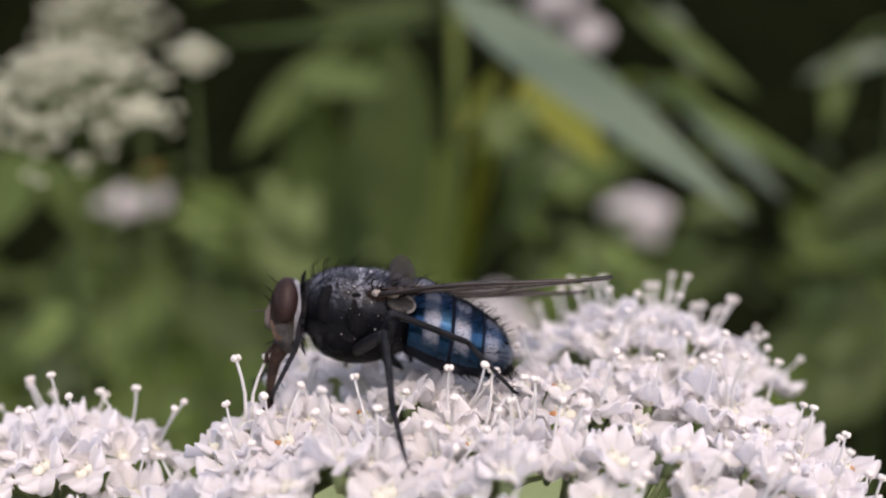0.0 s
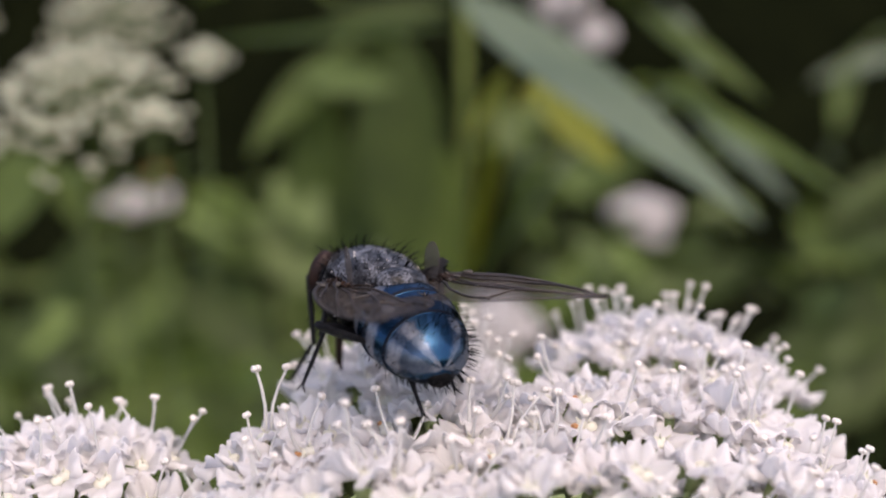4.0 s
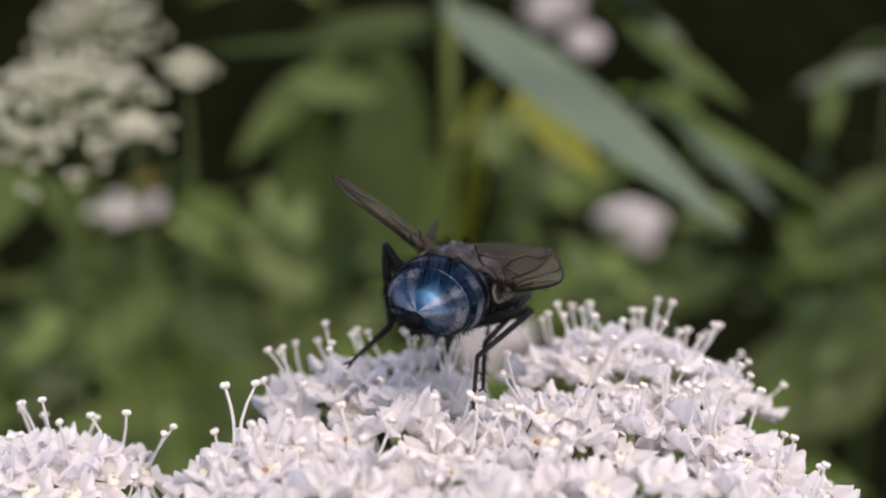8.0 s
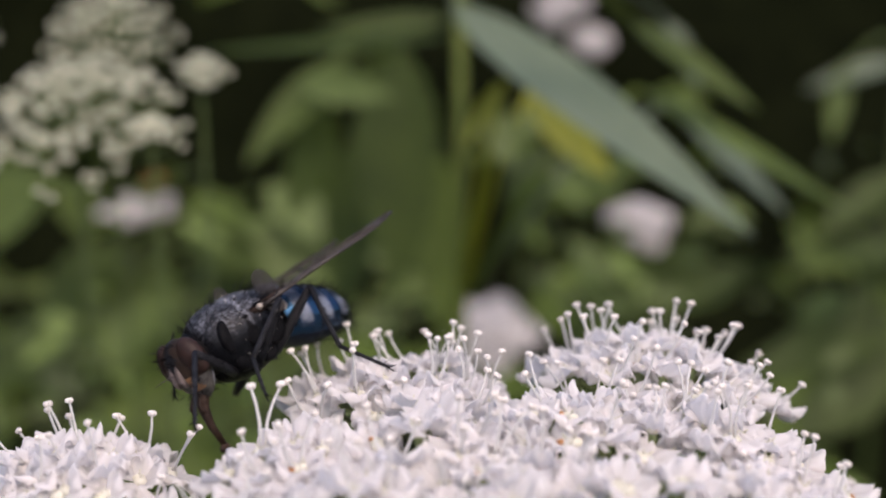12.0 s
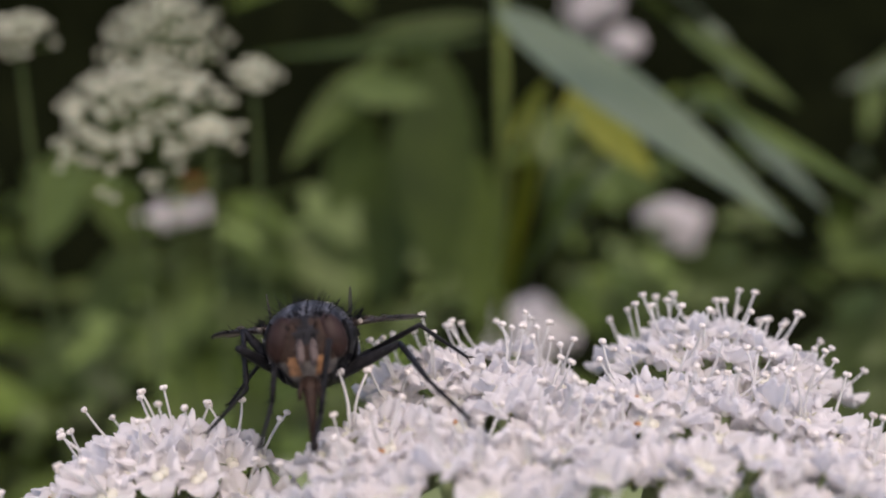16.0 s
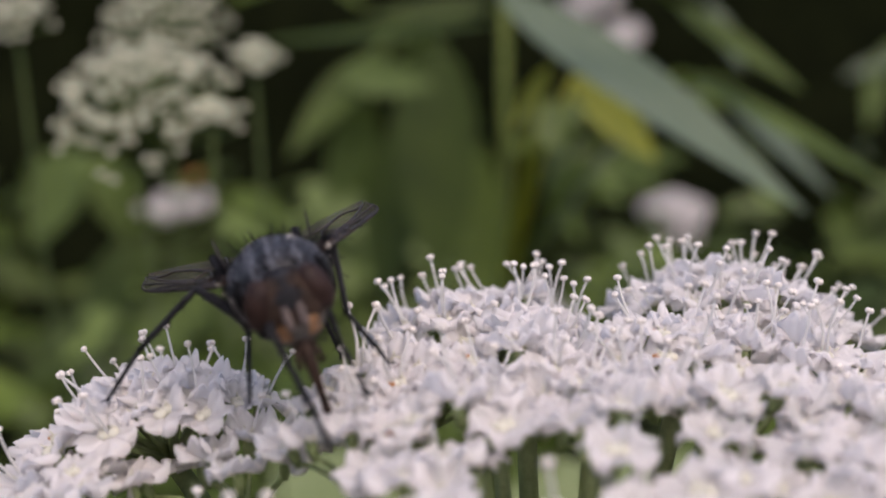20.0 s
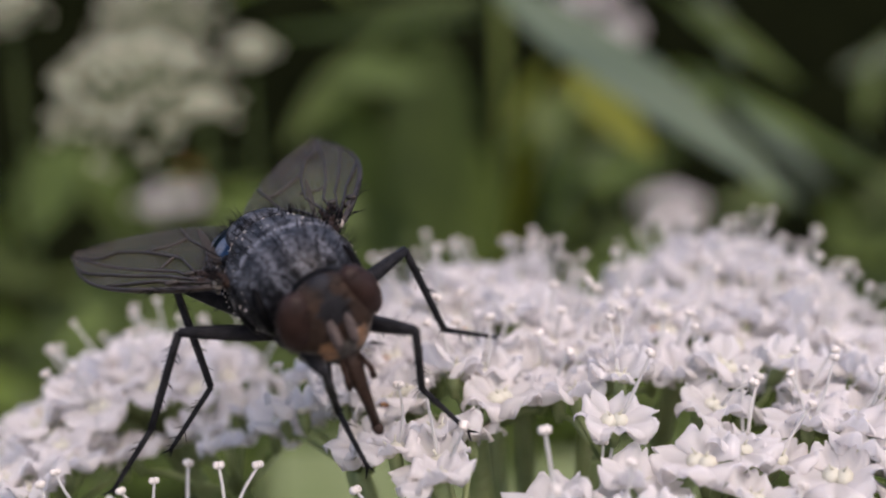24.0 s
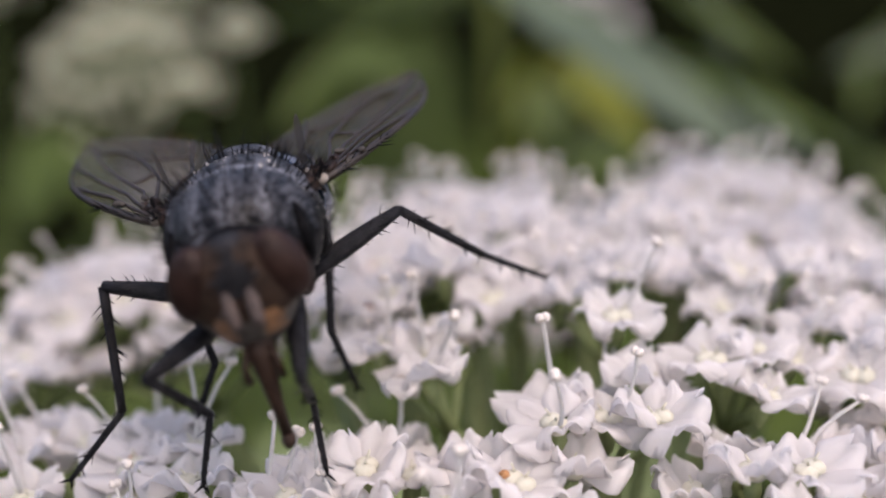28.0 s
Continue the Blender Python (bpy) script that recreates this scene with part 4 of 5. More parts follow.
def build_wing(th, s):
    """s = 1: right wing, -1: left. Wing space: hinge at the origin, tip along -y, leading edge outward."""
    bm = bmesh.new()
    n, ln, wd = 18, 0.94, 0.38
    front, back = [], []
    for i in range(n + 1):
        u = i / n
        f = 0.035 + 0.085 * math.sin(math.pi * min(1, u * 1.02)) ** 0.8 - 0.10 * u ** 4
        b = -wd * (math.sin(math.pi * (0.14 + 0.83 * u)) ** 0.6) * (1.04 - 0.22 * u) + 0.03 * (1 - u)
        if i == n:
            f, b = -0.055, -0.085
        front.append(Vector((s * f, -ln * u, 0.012 * math.sin(u * 5))))
        back.append(Vector((s * b, -ln * u + 0.03 * math.sin(math.pi * u), -0.02 * math.sin(u * 4))))
    cols = 8
    rows = [[bm.verts.new(front[i].lerp(back[i], k / cols) + Vector((0, 0, 0.008 * math.sin(k * 1.9) - 0.02 * (k / cols) ** 2))) for k in range(cols + 1)] for i in range(n + 1)]
    for a, b in zip(rows, rows[1:]):
        for k in range(cols):
            bm.faces.new((a[k], a[k + 1], b[k + 1], b[k]))
    w = part("wing", bm, WING, th, "smoky transparent wing with dark veins")
    bm = bmesh.new()
    up = Vector((0, 0, 0.003))

    def at(u, v):
        x = min(n - 1e-6, u * n)
        i = int(x)
        a = front[i].lerp(front[i + 1], x - i)
        b = back[i].lerp(back[i + 1], x - i)
        k = v * cols
        return a.lerp(b, v) + Vector((0, 0, 0.008 * math.sin(k * 1.9) - 0.02 * v * v)) + up

    tube(bm, [at(i / n, 0.0) for i in range(n + 1)], [0.013 * (1 - 0.75 * i / n) for i in range(n + 1)], 5)
    for line in (((0, 0.06), (0.3, 0.1), (0.55, 0.02)), ((0, 0.08), (0.3, 0.2), (0.6, 0.16), (0.86, 0.02)), ((0.05, 0.12), (0.3, 0.3), (0.6, 0.3), (0.98, 0.3)),
                 ((0.1, 0.2), (0.35, 0.45), (0.6, 0.52), (0.74, 0.52), (0.80, 0.42), (0.95, 0.30)), ((0.08, 0.25), (0.3, 0.62), (0.5, 0.78), (0.62, 0.95)),
                 ((0.42, 0.30), (0.40, 0.50)), ((0.60, 0.52), (0.52, 0.80)), ((0.05, 0.3), (0.2, 0.75), (0.3, 0.95))):
        pts = []
        for (u0, v0), (u1, v1) in zip(line, line[1:]):
            pts += [at(u0 + (u1 - u0) * q / 4, v0 + (v1 - v0) * q / 4) for q in range(4)]
        pts.append(at(*line[-1]))
        tube(bm, pts, 0.0055, 4)
    part("vein", bm, VEIN, w, "dark brown wing veins")
    rng = random.Random(70 + s)
    bm = bmesh.new()
    for i in range(26):
        u = rng.uniform(0.0, 0.20)
        p = at(u, rng.uniform(0.0, 0.45 - 0.9 * u)) + Vector((0, 0, rng.uniform(-0.004, 0.012)))
        blob(bm, p, (rng.uniform(0.006, 0.014), rng.uniform(0.014, 0.036), rng.uniform(0.005, 0.012)), 7, 5, int(i % 4 == 0), pose(0, 0, 0, rng.uniform(-25, 25), 0, rng.uniform(-40, 40)))
    for i in range(14):
        spike(bm, at(rng.uniform(0.02, 0.3), 0.0), (s * rng.uniform(0.3, 0.9), rng.uniform(-1, 0.1), rng.uniform(-0.1, 0.8)), rng.uniform(0.03, 0.08), 0.0028, 2)
    part("wing_root", bm, (BROWN, CALYPTER, CHITIN), w, "crumpled bronze wing root")
    return w


def build_fly():
    th = thing("blowfly", "blue-bottle blowfly with metallic blue bristly abdomen", "fly")
    rng = random.Random(9)
    # thorax
    bm = bmesh.new()
    blob(bm, (0, -0.03, 0), (0.205, 0.285, 0.180), 44, 30)
    for v in bm.verts:
        v.co.z *= 1.0 if v.co.z > 0 else 1.08
        ahead = min(0.97, (v.co.y + 0.03) / 0.285)
        if ahead > 0:
            k = (1 - ahead ** 2.6) ** (1 / 2.6) / math.sqrt(1 - ahead ** 2)
            v.co.x, v.co.z = v.co.x * k, v.co.z * k
        v.co.x *= 0.95 * (1 + 0.10 * math.cos(v.co.y * 8))
        if abs(v.co.y - 0.02) < 0.035 and v.co.z > 0.05:
            v.co *= 0.975
    t = part("thorax", bm, THORAX, th, "grey-dusted black bristly thorax")
    bm = bmesh.new()
    for i in range(210):
        a, b = rng.uniform(-1.35, 1.35), rng.uniform(-0.2, 0.235)
        k = (1 - ((b + 0.03) / 0.285) ** 2.6) ** (1 / 2.6) if b > -0.03 else math.sqrt(1 - ((b + 0.03) / 0.285) ** 2)
        p = Vector((0.20 * k * math.sin(a), b, 0.175 * k * math.cos(a)))
        spike(bm, p, Vector((p.x, p.y * 0.5 - 0.08, p.z)), rng.uniform(0.05, 0.10) if i % 2 else 0.03, 0.0021, bend=0.35)
    for i in range(38):
        a, b = rng.choice((-1, 1)) * rng.uniform(0.1 if i % 2 else 0.6, 1.3), rng.uniform(-0.28, -0.12 if i % 2 else 0.05)
        k = math.sqrt(max(0, 1 - ((b + 0.03) / 0.272) ** 2))
        p = Vector((0.20 * k * math.sin(a), b, 0.175 * k * math.cos(a)))
        spike(bm, p, Vector((p.x * 0.6, -0.07, p.z)), rng.uniform(0.06, 0.16), 0.0026, bend=0.45)
    tagged(part("bristles", bm, CHITIN, t, "stiff black bristles"), kind="stuff")
    bm = bmesh.new()
    blob(bm, (0, -0.245, 0.10), (0.115, 0.085, 0.06), 14, 9)
    part("scutellum", bm, THORAX, th)
    for s in (-1, 1):
        bm = bmesh.new()
        blob(bm, (0, 0, 0), (0.042, 0.060, 0.010), 12, 6)
        cal = part("calypter", bm, CALYPTER, th, "brown rounded calypter flap", pose(s * 0.20 * CM, -0.155 * CM, 0.035 * CM, 10, s * 62, 0))
        bm = bmesh.new()
        tube(bm, [(0.042 * math.cos(q), 0.060 * math.sin(q), 0.002) for q in (-2.6 + 3.4 * i / 11 for i in range(12))], 0.0065, 5)
        part("calypter_rim", bm, RIM, cal, "pale rim of the flap")
        bm = bmesh.new()
        blob(bm, (0, 0, 0.06), (0.005, 0.056, 0.082), 8, 12)
        part("alula", bm, LOBE, th, "smoky raised lobe at the wing's root", pose(s * 0.185 * CM, -0.165 * CM, 0.095 * CM, -14, s * 6, s * 8))
        bm = bmesh.new()
        blob(bm, (0, 0, 0), (0.026, 0.050, 0.026), 10, 6)
        blob(bm, (s * 0.020, -0.03, 0.018), (0.020, 0.030, 0.014), 8, 6)
        blob(bm, (s * 0.030, 0.005, 0.006), (0.018, 0.022, 0.016), 8, 6, 1)
        blob(bm, (s * 0.034, -0.055, 0.004), (0.014, 0.030, 0.010), 8, 6, 1)
        hinge = part("wing_base", bm, (BROWN, RIM), th, "brown bristly wing hinge", pose(s * 0.196 * CM, -0.06 * CM, 0.060 * CM))
        bm = bmesh.new()
        for i in range(26):
            spike(bm, (s * rng.uniform(0, 0.03), rng.uniform(-0.06, 0.04), 0.015), (s * rng.uniform(0.2, 1.2), rng.uniform(-0.8, 0.4), rng.uniform(0.2, 1.1)), rng.uniform(0.03, 0.09), 0.0026)
        tagged(part("hinge_bristles", bm, CHITIN, hinge), kind="stuff")
    # plates on the flanks
    for s in (-1, 1):
        for y, z, a, b in ((0.13, 0.00, 0.060, 0.085), (0.01, -0.03, 0.065, 0.095), (-0.11, -0.06, 0.060, 0.075), (0.07, -0.13, 0.070, 0.060), (-0.06, -0.15, 0.060, 0.050)):
            k = math.sqrt(max(0.05, 1 - ((y + 0.03) / 0.285) ** 2 - (z / 0.20) ** 2))
            bm = bmesh.new()
            blob(bm, (0, 0, 0), (0.030, a, b), 14, 10)
            part("flank_plate", bm, CHITIN, th, "", pose(s * (0.205 * k - 0.016) * CM, y * CM, z * CM, rng.uniform(-15, 15), s * math.degrees(z) * -1.2, s * y * -150))
    bm = bmesh.new()
    for i in range(240):
        s, y, z = rng.choice((-1, 1)), rng.uniform(-0.22, 0.20), rng.uniform(-0.19, 0.09)
        k = math.sqrt(max(0.03, 1 - ((y + 0.03) / 0.285) ** 2 - (z / 0.21) ** 2))
        spike(bm, (s * 0.205 * k, y, z), (s, rng.uniform(-0.9, 0.3), rng.uniform(-0.7, 0.5)), rng.uniform(0.02, 0.055), 0.0016, bend=0.2)
    tagged(part("flank_hairs", bm, CHITIN, th, "fine dark hairs"), kind="stuff")
    # abdomen of overlapping tergites
    ab = [(-0.200, 0.180), (-0.265, 0.204), (-0.325, 0.216), (-0.385, 0.214), (-0.45, 0.204), (-0.515, 0.184), (-0.58, 0.150), (-0.628, 0.105), (-0.655, 0.04)]
    bounds = ((0, 3), (3, 5), (5, 8))
    for ti, (i0, i1) in enumerate(bounds):
        bm = bmesh.new()
        rings = []
        steps = 8
        sides = 32
        for q in range(steps + 1):
            x = i0 + (i1 - i0) * (q / steps) ** 0.72
            i = min(int(x), len(ab) - 2)
            y, r = (ab[i][k] + (ab[i + 1][k] - ab[i][k]) * (x - i) for k in (0, 1))
            r *= 1.0 + (0.012 if q == steps - 1 else 0) - (0.02 if q == 0 and ti else 0)
            zc = -0.045 - 0.22 * max(0, -y - 0.24)
            rings.append([bm.verts.new((r * math.cos(a) * 1.01, y, zc + r * math.sin(a) * (0.84 if math.sin(a) > 0 else 0.68))) for a in (2 * math.pi * k / sides for k in range(sides))])
        for q, (a, b) in enumerate(zip(rings, rings[1:])):
            for k in range(sides):
                f = bm.faces.new((a[k], a[(k + 1) % sides], b[(k + 1) % sides], b[k]))
                ang = (k + 0.5) / sides * 360
                f.material_index = 1 if 220 < ang < 320 or (q == steps - 1 and ti < 2) else 0
        bm.faces.new(rings[-1])
        part("tergite", bm, (BLUE, BAND), th, "metallic blue abdomen segment with silvery patches")
    bm = bmesh.new()
    for i in range(420):
        q = rng.random() ** 0.6
        y = -0.30 - 0.31 * q
        r = np.interp(-y, [-a[0] for a in ab], [a[1] for a in ab])
        a = rng.uniform(0, 6.28)
        zc = -0.045 - 0.22 * max(0, -y - 0.24)
        p = Vector((r * math.cos(a) * 1.05, y, zc + r * math.sin(a) * (0.83 if math.sin(a) > 0 else 0.67)))
        spike(bm, p, Vector((math.cos(a), -0.5 - q, math.sin(a))), rng.uniform(0.022, 0.048) + 0.035 * q * (i % 3 == 0), 0.0017, bend=0.2)
    for i in range(46):
        a, d = rng.uniform(0, 6.28), rng.uniform(0.2, 1.0)
        p = Vector((0.075 * d * math.cos(a), -0.645 - 0.02 * (1 - d), -0.172 + 0.055 * d * math.sin(a)))
        spike(bm, p, (0.8 * math.cos(a), -1, 0.8 * math.sin(a) - 0.2), rng.uniform(0.025, 0.06), 0.0018, bend=0.2)
    tagged(part("abdomen_bristles", bm, CHITIN, th, "fine black bristles"), kind="stuff")
    bm = bmesh.new()
    blob(bm, (0, -0.630, -0.178), (0.058, 0.034, 0.040), 16, 10)
    part("abdomen_tip", bm, CHITIN, th, "black bristly tip of the abdomen")
    bm = bmesh.new()
    for i in range(190):
        a, b = rng.uniform(-2.6, 2.6), rng.uniform(-0.26, 0.22)
        k = math.sqrt(max(0, 1 - ((b + 0.03) / 0.272) ** 2))
        w = 1.10 if abs(a) > 1.2 else 1.02
        blob(bm, (0.204 * k * w * math.sin(a), b, 0.180 * k * w * math.cos(a)), [rng.uniform(0.0014, 0.0024 + 0.0026 * (i % 4 == 0))] * 3, 5, 4)
    tagged(part("pollen_grains", bm, ANTHER, t, "pale pollen grains"), kind="stuff")
    # underside and neck
    bm = bmesh.new()
    blob(bm, (0, 0.02, -0.13), (0.15, 0.18, 0.10), 14, 9)
    blob(bm, (0, 0.24, -0.02), (0.115, 0.07, 0.115), 16, 10)
    part("sternum", bm, CHITIN, th)
    # head
    bm = bmesh.new()
    blob(bm, (0, 0.325, -0.035), (0.148, 0.082, 0.146), 40, 30)
    for v in bm.verts:
        if v.co.z < -0.05:
            v.co.x *= 1 - 2.2 * min(0.3, -0.05 - v.co.z)
            v.co.z = -0.05 + (v.co.z + 0.05) * 1.22
    for f in bm.faces:
        c = f.calc_center_median()
        e = abs(c.x)
        f.material_index = 2 if c.y < 0.302 else (1 if c.z > -0.02 and e < 0.034 + 0.02 * math.sin(c.z * 60) else (4 if c.z > 0.015 else (3 if e < 0.03 and c.z > -0.09 else (1 if e < 0.05 and c.z > -0.06 else (0 if 0.03 < e < 0.085 and -0.15 < c.z < -0.07 else (5 if c.z < -0.09 else 4))))))
    h = part("head", bm, (FACE, FRONS, OCCIPUT, BROWN, FACE_DIM, GENA), th, "orange-brown face with grey brow")
    for s in (-1, 1):
        bm = bmesh.new()
        blob(bm, (0, 0, 0), (0.060, 0.052, 0.100), 26, 18)
        part("eye", bm, EYE, h, "red-brown compound eye", pose(s * 0.112 * CM, 0.338 * CM, 0.010 * CM, 8, s * -14, s * -26))
        bm = bmesh.new()
        tube(bm, ((0, 0, 0), (0, 0.010, -0.03), (0, 0.012, -0.07), (0, 0.006, -0.105)), (0.012, 0.016, 0.018, 0.011), 8)
        spike(bm, (0, 0.02, -0.03), (0.4 * s, 1, -0.1), 0.09, 0.004)
        part("antenna", bm, ANTENNA, h, "grey-brown drooping antenna", pose(s * 0.028 * CM, 0.394 * CM, 0.0, 4, 0, 0))
    bm = bmesh.new()
    for i in range(46):
        a = rng.uniform(-1, 1)
        z = rng.choice((0.12, 0.08, 0.04, -0.12, -0.16))
        p = Vector((a * 0.10, 0.325 + 0.08 * math.sqrt(max(0, 1 - (z / 0.165) ** 2)), z - 0.03))
        spike(bm, p, (a, 0.8, 0.8 if z > 0 else -0.4), rng.uniform(0.03, 0.07), 0.0026)
    for i in range(90):
        a = rng.uniform(0, 6.28)
        p = Vector((0.150 * math.cos(a), 0.275, -0.035 + 0.15 * math.sin(a)))
        spike(bm, p, (math.cos(a), -0.6, math.sin(a)), 0.04, 0.003)
    tagged(part("head_bristles", bm, CHITIN, h), kind="stuff")
    bm = bmesh.new()
    tube(bm, ((0, 0.34, -0.15), (0, 0.385, -0.24), (0, 0.40, -0.33), (0, 0.40, -0.44)), (0.046, 0.028, 0.018, 0.015), 10)
    blob(bm, (0, 0.405, -0.445), (0.020, 0.030, 0.022), 10, 6)
    blob(bm, (0, 0.372, -0.205), (0.040, 0.032, 0.030), 10, 7)
    for s in (-1, 1):
        tube(bm, ((0.03 * s, 0.385, -0.17), (0.042 * s, 0.415, -0.21), (0.042 * s, 0.415, -0.25)), (0.008, 0.01, 0.012), 5)
    part("proboscis", bm, BROWN, h, "brown jointed proboscis")
    wings = {s: build_wing(th, s) for s in (-1, 1)}
    wings["head"] = h
    legs = {}
    for li, (nm, *_rest) in enumerate(LEGS):
        f, ti, ta = _rest[4], _rest[5], _rest[6]
        for s in (-1, 1):
            legs[nm, s] = (leg_piece("femur", f, 0.025, 0.016, th, 22, li), leg_piece("tibia", ti, 0.014, 0.012, th, 24, 10 + li), leg_piece("tarsus", ta, 0.0105, 0.007, th, 14, 20 + li))
    return th, wings, legs


def body_pose(r):
    t, x, y, z, head, pitch, roll = r
    return Matrix.Translation((x * CM, y * CM, z * CM)) @ pose(0, 0, 0, 0, 0, head - 90) @ pose(0, 0, 0, pitch) @ pose(0, 0, 0, 0, roll) @ Matrix.Scale(FLY_SIZE, 4)


def bone(a, b, up):
    """A pose at a whose +y runs to b."""
    y = (b - a).normalized()
    x = y.cross(up).normalized()
    z = x.cross(y)
    m = Matrix((x, y, z)).transposed().to_4x4()
    m.translation = a * CM
    return m


# wings: seconds; left sweep outward from straight back and lift, right sweep and lift (degrees)
WINGS = [
    (0, 11.7, 10.5, 10.0, 8.3),
    (1, 19.7, 9.8, 33.1, 9.8),
    (2, 19.8, 9.2, 37.0, 9.9),
    (3, 18.1, 5.8, 25.4, 7.6),
    (6, 21.6, 11.2, 22.1, 8.8),
    (7, 24.5, 10.0, 23.3, 8.9),
    (8, 21.3, 12.4, 21.1, 16.8),
    (9, 15.2, 8.4, 17.0, 4.4),
    (10, 24.1, 1.2, 12.2, 2.6),
    (11, 0.8, 13.0, 4.1, 9.8),
    (12, 9.9, 9.9, 7.4, 8.7),
    (15, 13.7, 9.2, 10.1, 8.4),
    (16, 25.3, 1.2, 22.9, 0.1),
    (17, 23.4, 0.5, 24.5, -0.9),
    (18, 21.2, 2.4, 25.1, -2.0),
    (19, 22.0, 1.0, 13.7, -1.5),
    (20, 24.6, 0.7, 25.3, 1.0),
    (21, 24.0, -1.9, 25.5, -2.0),
    (24, 23.5, -0.6, 25.7, -0.9),
    (25, 17.5, 7.5, 27.3, 5.3),
    (26, 23.5, 4.1, 24.9, 5.5),
    (27, 25.2, -2.8, 28.7, -4.0),
    (28, 25.8, 1.9, 26.4, 4.0),
]
# head: seconds, nod (negative: face down) and turn (degrees)
HEAD = [(0, -6.2, 1.5), (1, 0.4, 1.5), (2, 1.3, 1.5), (3, -3.6, -1.6), (6, -6.3, 0.0), (7, -6.9, 0.0), (8, -7.4, 0.0), (9, -8.0, 0.0), (10, -12.0, 0.0), (11, -12.2, 2.6), (12, -10.3, 0.5), (15, -5.9, 3.5), (16, -0.3, 1.0), (17, 0.5, -0.6), (18, -3.8, -1.3), (19, -10.3, 3.0), (20, -10.2, 0.2), (21, -11.0, -0.2), (24, -5.8, -1.2), (25, -3.9, 1.0), (26, -1.4, 3.3), (27, -7.8, -13.0), (28, -8.7, -0.8)]
# legs: seconds, how far the feet stand out where nothing else is known
SPREAD = [(0, 0.8), (2.5, 0.85), (5.5, 0.55), (8, 0.55), (9, 0.6), (11, 0.8), (15, 0.9), (20, 1.1), (28, 1.1)]
# feet: seconds and the place of each foot, leg by leg
FEET = {
    ("front", -1): [(0, -0.5, 4.37, 48.73), (1, -0.64, 4.26, 48.69), (2, -0.56, 4.44, 48.73), (3, -0.5, 4.97, 48.74), (11, -0.67, 4.68, 48.74), (12, -0.86, 4.48, 48.69), (15, -0.88, 4.19, 48.64), (18, -0.39, 3.92, 48.67), (19, -0.62, 3.76, 48.59), (20, -0.54, 3.94, 48.65), (21, -0.45, 3.92, 48.66), (24, -0.18, 3.48, 48.55), (25, -0.22, 3.44, 48.53), (26, -0.19, 3.21, 48.43), (27, -0.51, 3.36, 48.46), (28, -0.53, 2.99, 48.29)],
    ("middle", -1): [(0, -0.0, 3.8, 48.69), (1, -0.03, 3.88, 48.68), (2, 0.01, 3.91, 48.69), (3, -0.47, 4.38, 48.73), (6, -0.32, 5.23, 48.81), (7, -0.26, 5.0, 48.81), (8, -0.19, 4.98, 48.81), (10, -0.22, 4.91, 48.8), (11, -0.39, 4.62, 48.77), (12, -0.61, 4.71, 48.75), (15, -0.59, 4.41, 48.72), (16, -0.13, 4.18, 48.75), (17, -0.14, 4.24, 48.75), (18, -0.34, 4.24, 48.73), (19, -0.49, 4.38, 48.73), (20, -0.47, 4.17, 48.7), (21, -0.49, 4.17, 48.7), (24, -0.07, 3.99, 48.73), (25, -0.08, 3.99, 48.73), (26, 0.1, 3.67, 48.65), (27, 0.07, 3.6, 48.68), (28, 0.06, 3.48, 48.7)],
    ("hind", -1): [(0, 0.4, 4.3, 48.77), (1, 0.5, 4.2, 48.76), (2, 0.47, 4.21, 48.77), (3, 0.1, 4.09, 48.75), (6, -0.14, 4.42, 48.77), (7, -0.09, 4.3, 48.76), (8, -0.18, 5.02, 48.81), (11, -0.09, 4.96, 48.81), (12, -0.11, 4.94, 48.81), (15, -0.14, 4.88, 48.81), (16, -0.11, 4.88, 48.81), (17, -0.08, 4.89, 48.81), (18, -0.11, 4.88, 48.81)],
    ("front", 1): [(1, -0.4, 4.37, 48.74), (2, -0.44, 4.35, 48.73), (15, -1.13, 4.32, 48.63), (16, -0.93, 4.2, 48.63), (17, -0.75, 4.04, 48.64), (18, -0.76, 3.86, 48.59), (20, -0.65, 3.66, 48.55), (21, -0.61, 3.66, 48.56), (24, -0.49, 3.38, 48.47), (25, -0.29, 3.19, 48.41), (26, -0.52, 3.21, 48.39), (27, -0.86, 3.18, 48.33), (28, -0.84, 2.99, 48.26)],
    ("middle", 1): [(3, 0.11, 4.39, 48.78), (6, 0.13, 4.5, 48.79), (7, 0.22, 5.04, 48.77), (8, 0.36, 4.63, 48.8), (16, -1.17, 4.39, 48.63), (17, -1.2, 4.39, 48.63), (18, -1.08, 4.12, 48.59), (19, -1.41, 4.29, 48.57), (20, -1.54, 4.25, 48.54), (21, -1.53, 4.23, 48.54), (24, -1.29, 3.47, 48.37), (25, -1.11, 3.63, 48.46), (26, -1.1, 3.6, 48.45), (27, -0.88, 3.35, 48.4), (28, -1.2, 3.09, 48.24)],
    ("hind", 1): [(1, 0.22, 4.53, 48.79), (2, 0.19, 4.53, 48.79), (6, 0.09, 4.37, 48.83), (7, 0.3, 4.85, 48.78), (8, 0.31, 4.43, 48.78), (17, -0.92, 4.13, 48.62), (18, -0.88, 4.06, 48.62), (20, -0.97, 4.04, 48.59), (21, -0.96, 4.02, 48.59), (24, -1.14, 3.62, 48.45), (25, -0.81, 3.26, 48.37), (26, -0.85, 3.24, 48.36), (27, -1.09, 3.55, 48.43)],
}


def between(table, t, k):
    return float(np.interp(t, [r[0] for r in table], [r[k] for r in table]))


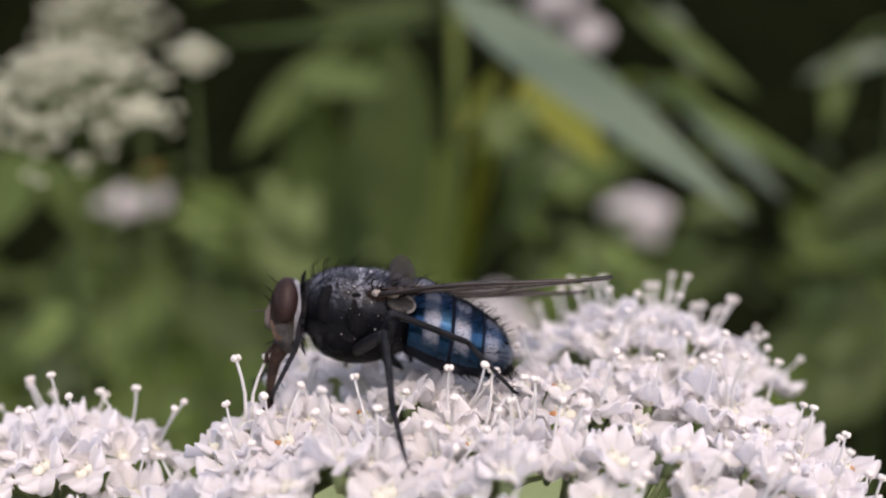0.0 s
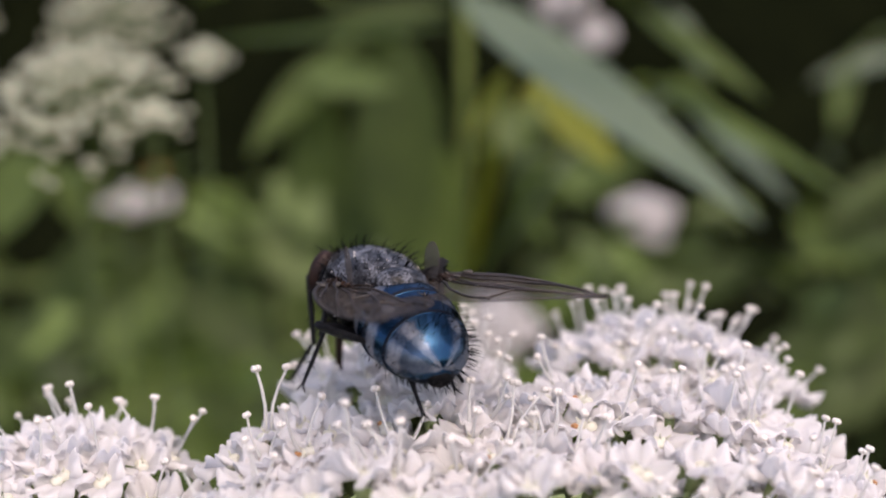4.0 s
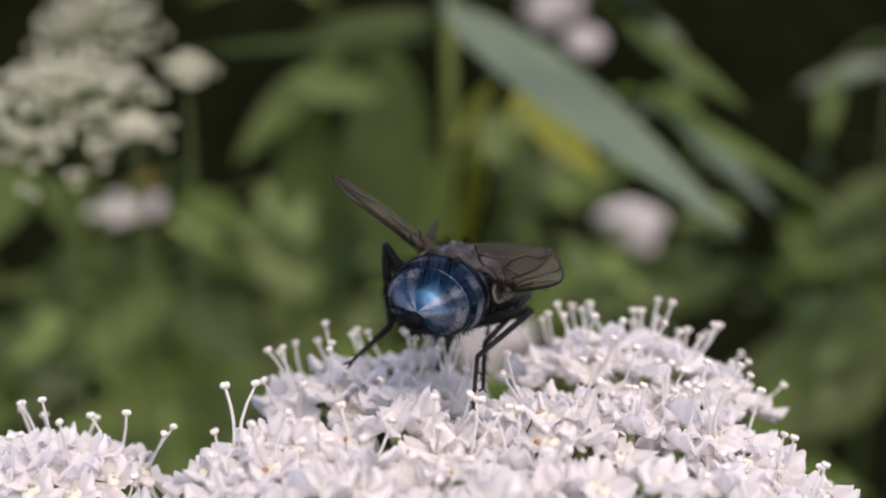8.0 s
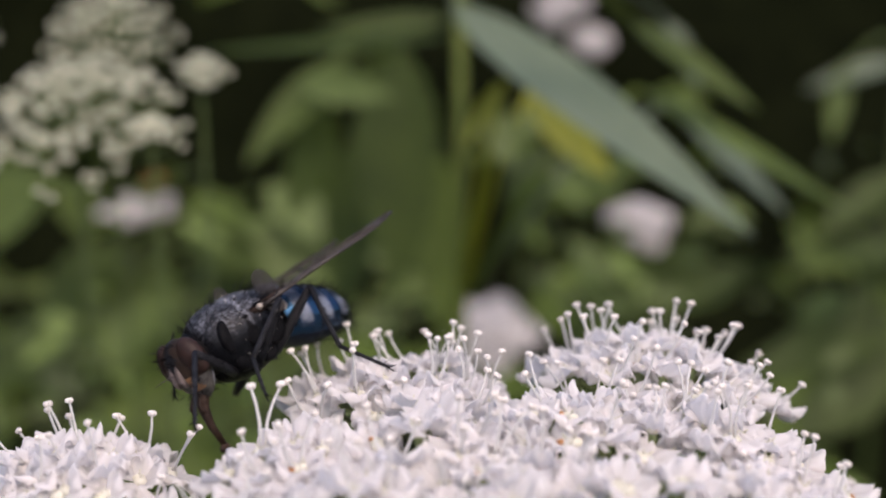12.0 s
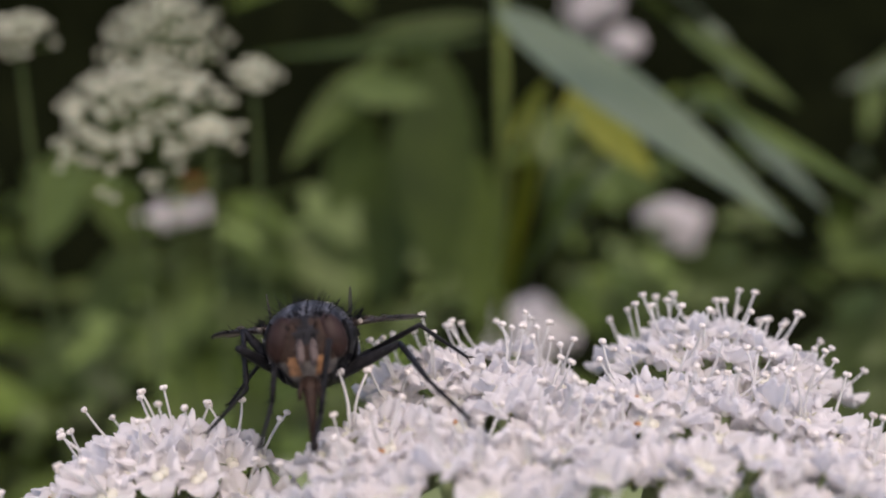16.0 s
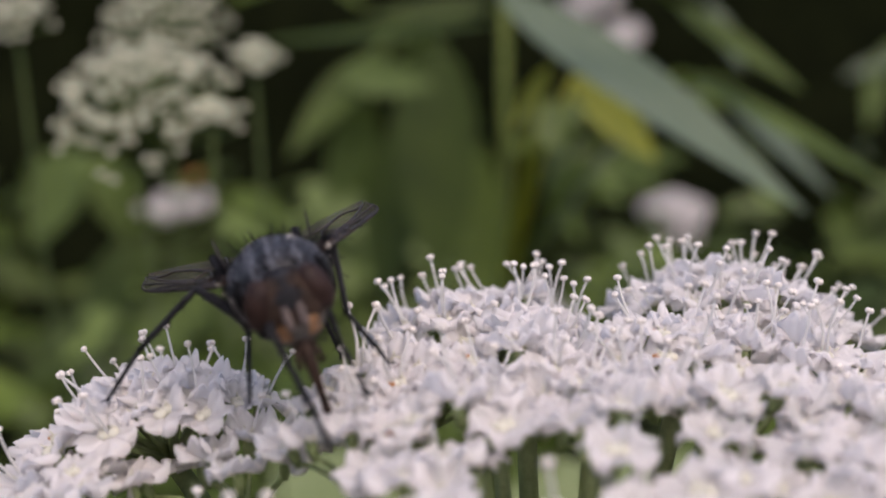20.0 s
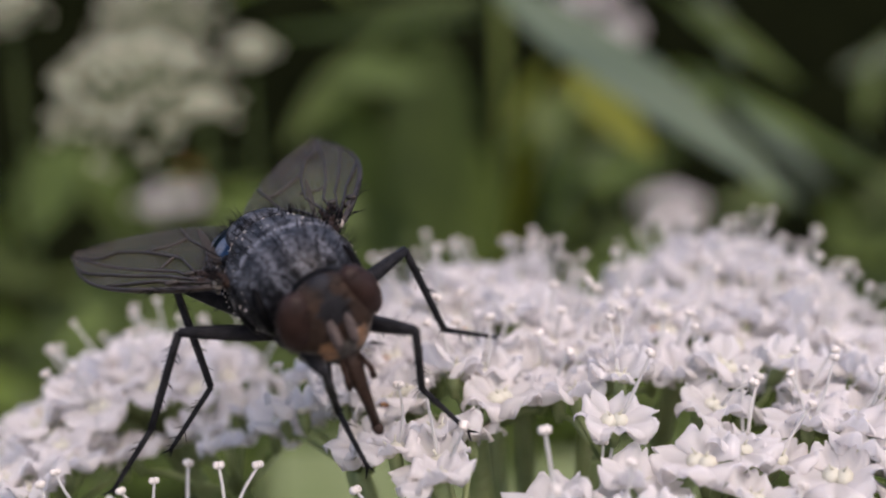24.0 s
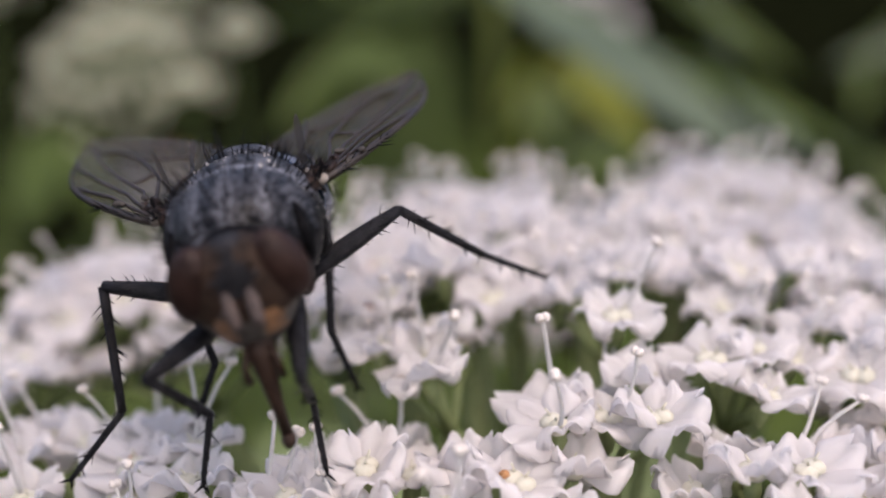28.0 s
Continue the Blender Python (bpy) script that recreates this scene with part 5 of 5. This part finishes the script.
def foot_at(nm, s, t):
    """The place of a foot, or None where the table has a wide gap."""
    rows = FEET[nm, s]
    if any(abs(r[0] - t) < 0.01 for r in rows) or any(a[0] <= t <= b[0] and b[0] - a[0] <= 3 for a, b in zip(rows, rows[1:])):
        return Vector([between(rows, t, k) for k in (1, 2, 3)])
    return None


def motions():
    walk(focus_mark, [(t, Matrix.Translation(Vector((0, 0, 0.4885)) + Vector((0, (d - 0.0018) / 0.987, 0)))) for t, d in FOCUS])
    rise = [(t, Matrix.Translation((0, 0, z * CM))) for t, z in SWAY]
    walk(umbel, [(t, m @ umbel_rest) for t, m in rise])
    walk(fly, [(r[0], Matrix.Translation((0, 0, between(SWAY, r[0], 1) * CM)) @ body_pose(r)) for r in FLY])
    neck = Matrix.Translation((0, 0.24 * CM, -0.02 * CM))
    walk(wings["head"], [(r[0], Matrix.Translation((0, -0.025 * CM, 0)) @ neck @ pose(0, 0, 0, between(HEAD, r[0], 1), 0, between(HEAD, r[0], 2)) @ neck.inverted()) for r in FLY])
    for s in (-1, 1):
        rows = []
        for r in FLY:
            sw, lift = (between(WINGS, r[0], k + (2 if s > 0 else 0)) for k in (1, 2))
            rows.append((r[0], Matrix.Translation((s * 0.195 * CM, -0.07 * CM, 0.060 * CM)) @ pose(0, 0, 0, 0, 0, s * sw) @ pose(0, 0, 0, -lift) @ pose(0, 0, 0, 0, s * 4)))
        walk(wings[s], rows)
    for nm, hy, hx, fy, fx, lf, lt, la in LEGS:
        for s in (-1, 1):
            out = ([], [], [])
            for k, r in enumerate(FLY):
                m = body_pose(r)
                inv = m.inverted()
                rng = random.Random(int(r[0] * 2) // 4 * 7 + len(nm) + s)
                hip = Vector((s * hx, hy, -0.17))
                wide = between(SPREAD, r[0], 1) * (0.45 if nm == "hind" and r[0] > 18.5 else 1.0)
                want = m @ (Vector((s * (fx * wide + rng.uniform(-0.05, 0.05)), fy + rng.uniform(-0.06, 0.06), -0.3)) * CM) / CM
                want.z = max(surf(want.x, want.y) - 0.02, r[3] - 0.62)
                want = foot_at(nm, s, r[0]) or want
                foot = inv @ (want * CM) / CM
                away = foot - hip
                flat = Vector((away.x, away.y, 0)) / 0.42
                flat = (flat if flat.length < 1 else flat.normalized()) * 0.78
                ankle = foot - flat * la + Vector((0, 0, la * math.sqrt(1 - flat.length_squared)))
                d = ankle - hip
                reach = lf + lt - 0.004
                if d.length > reach:
                    ankle = hip + d.normalized() * reach
                    d = ankle - hip
                dist = max(d.length, abs(lf - lt) + 0.02)
                ca = (lf * lf + dist * dist - lt * lt) / (2 * lf * dist)
                ca = max(-1, min(1, ca))
                pole = Vector((s * 0.12, 0.65, 1.0)) if nm == "front" else (Vector((s * 0.15, -0.6, 1.0)) if nm == "hind" and r[0] > 18.5 else (Vector((s * 0.9, -0.6, 0.45)) if nm == "hind" else Vector((s * 0.8, -0.3, 0.8))))
                dn = d.normalized()
                pole = (pole - dn * pole.dot(dn)).normalized()
                knee = hip + dn * lf * ca + pole * lf * math.sqrt(1 - ca * ca)
                toe = ankle + (foot - ankle).normalized() * la
                up = Vector((-s * 0.2, 1, 0.1))
                out[0].append((r[0], bone(hip, knee, up)))
                out[1].append((r[0], bone(knee, ankle, up)))
                out[2].append((r[0], bone(ankle, toe, up)))
            for piece, rows in zip(legs[nm, s], out):
                walk(piece, rows)


build_ground()
fly, wings, legs = build_fly()
build_background()
umbel = build_umbel()
umbel_rest = umbel.matrix_basis.copy()
fly.scale = (FLY_SIZE,) * 3
motions()
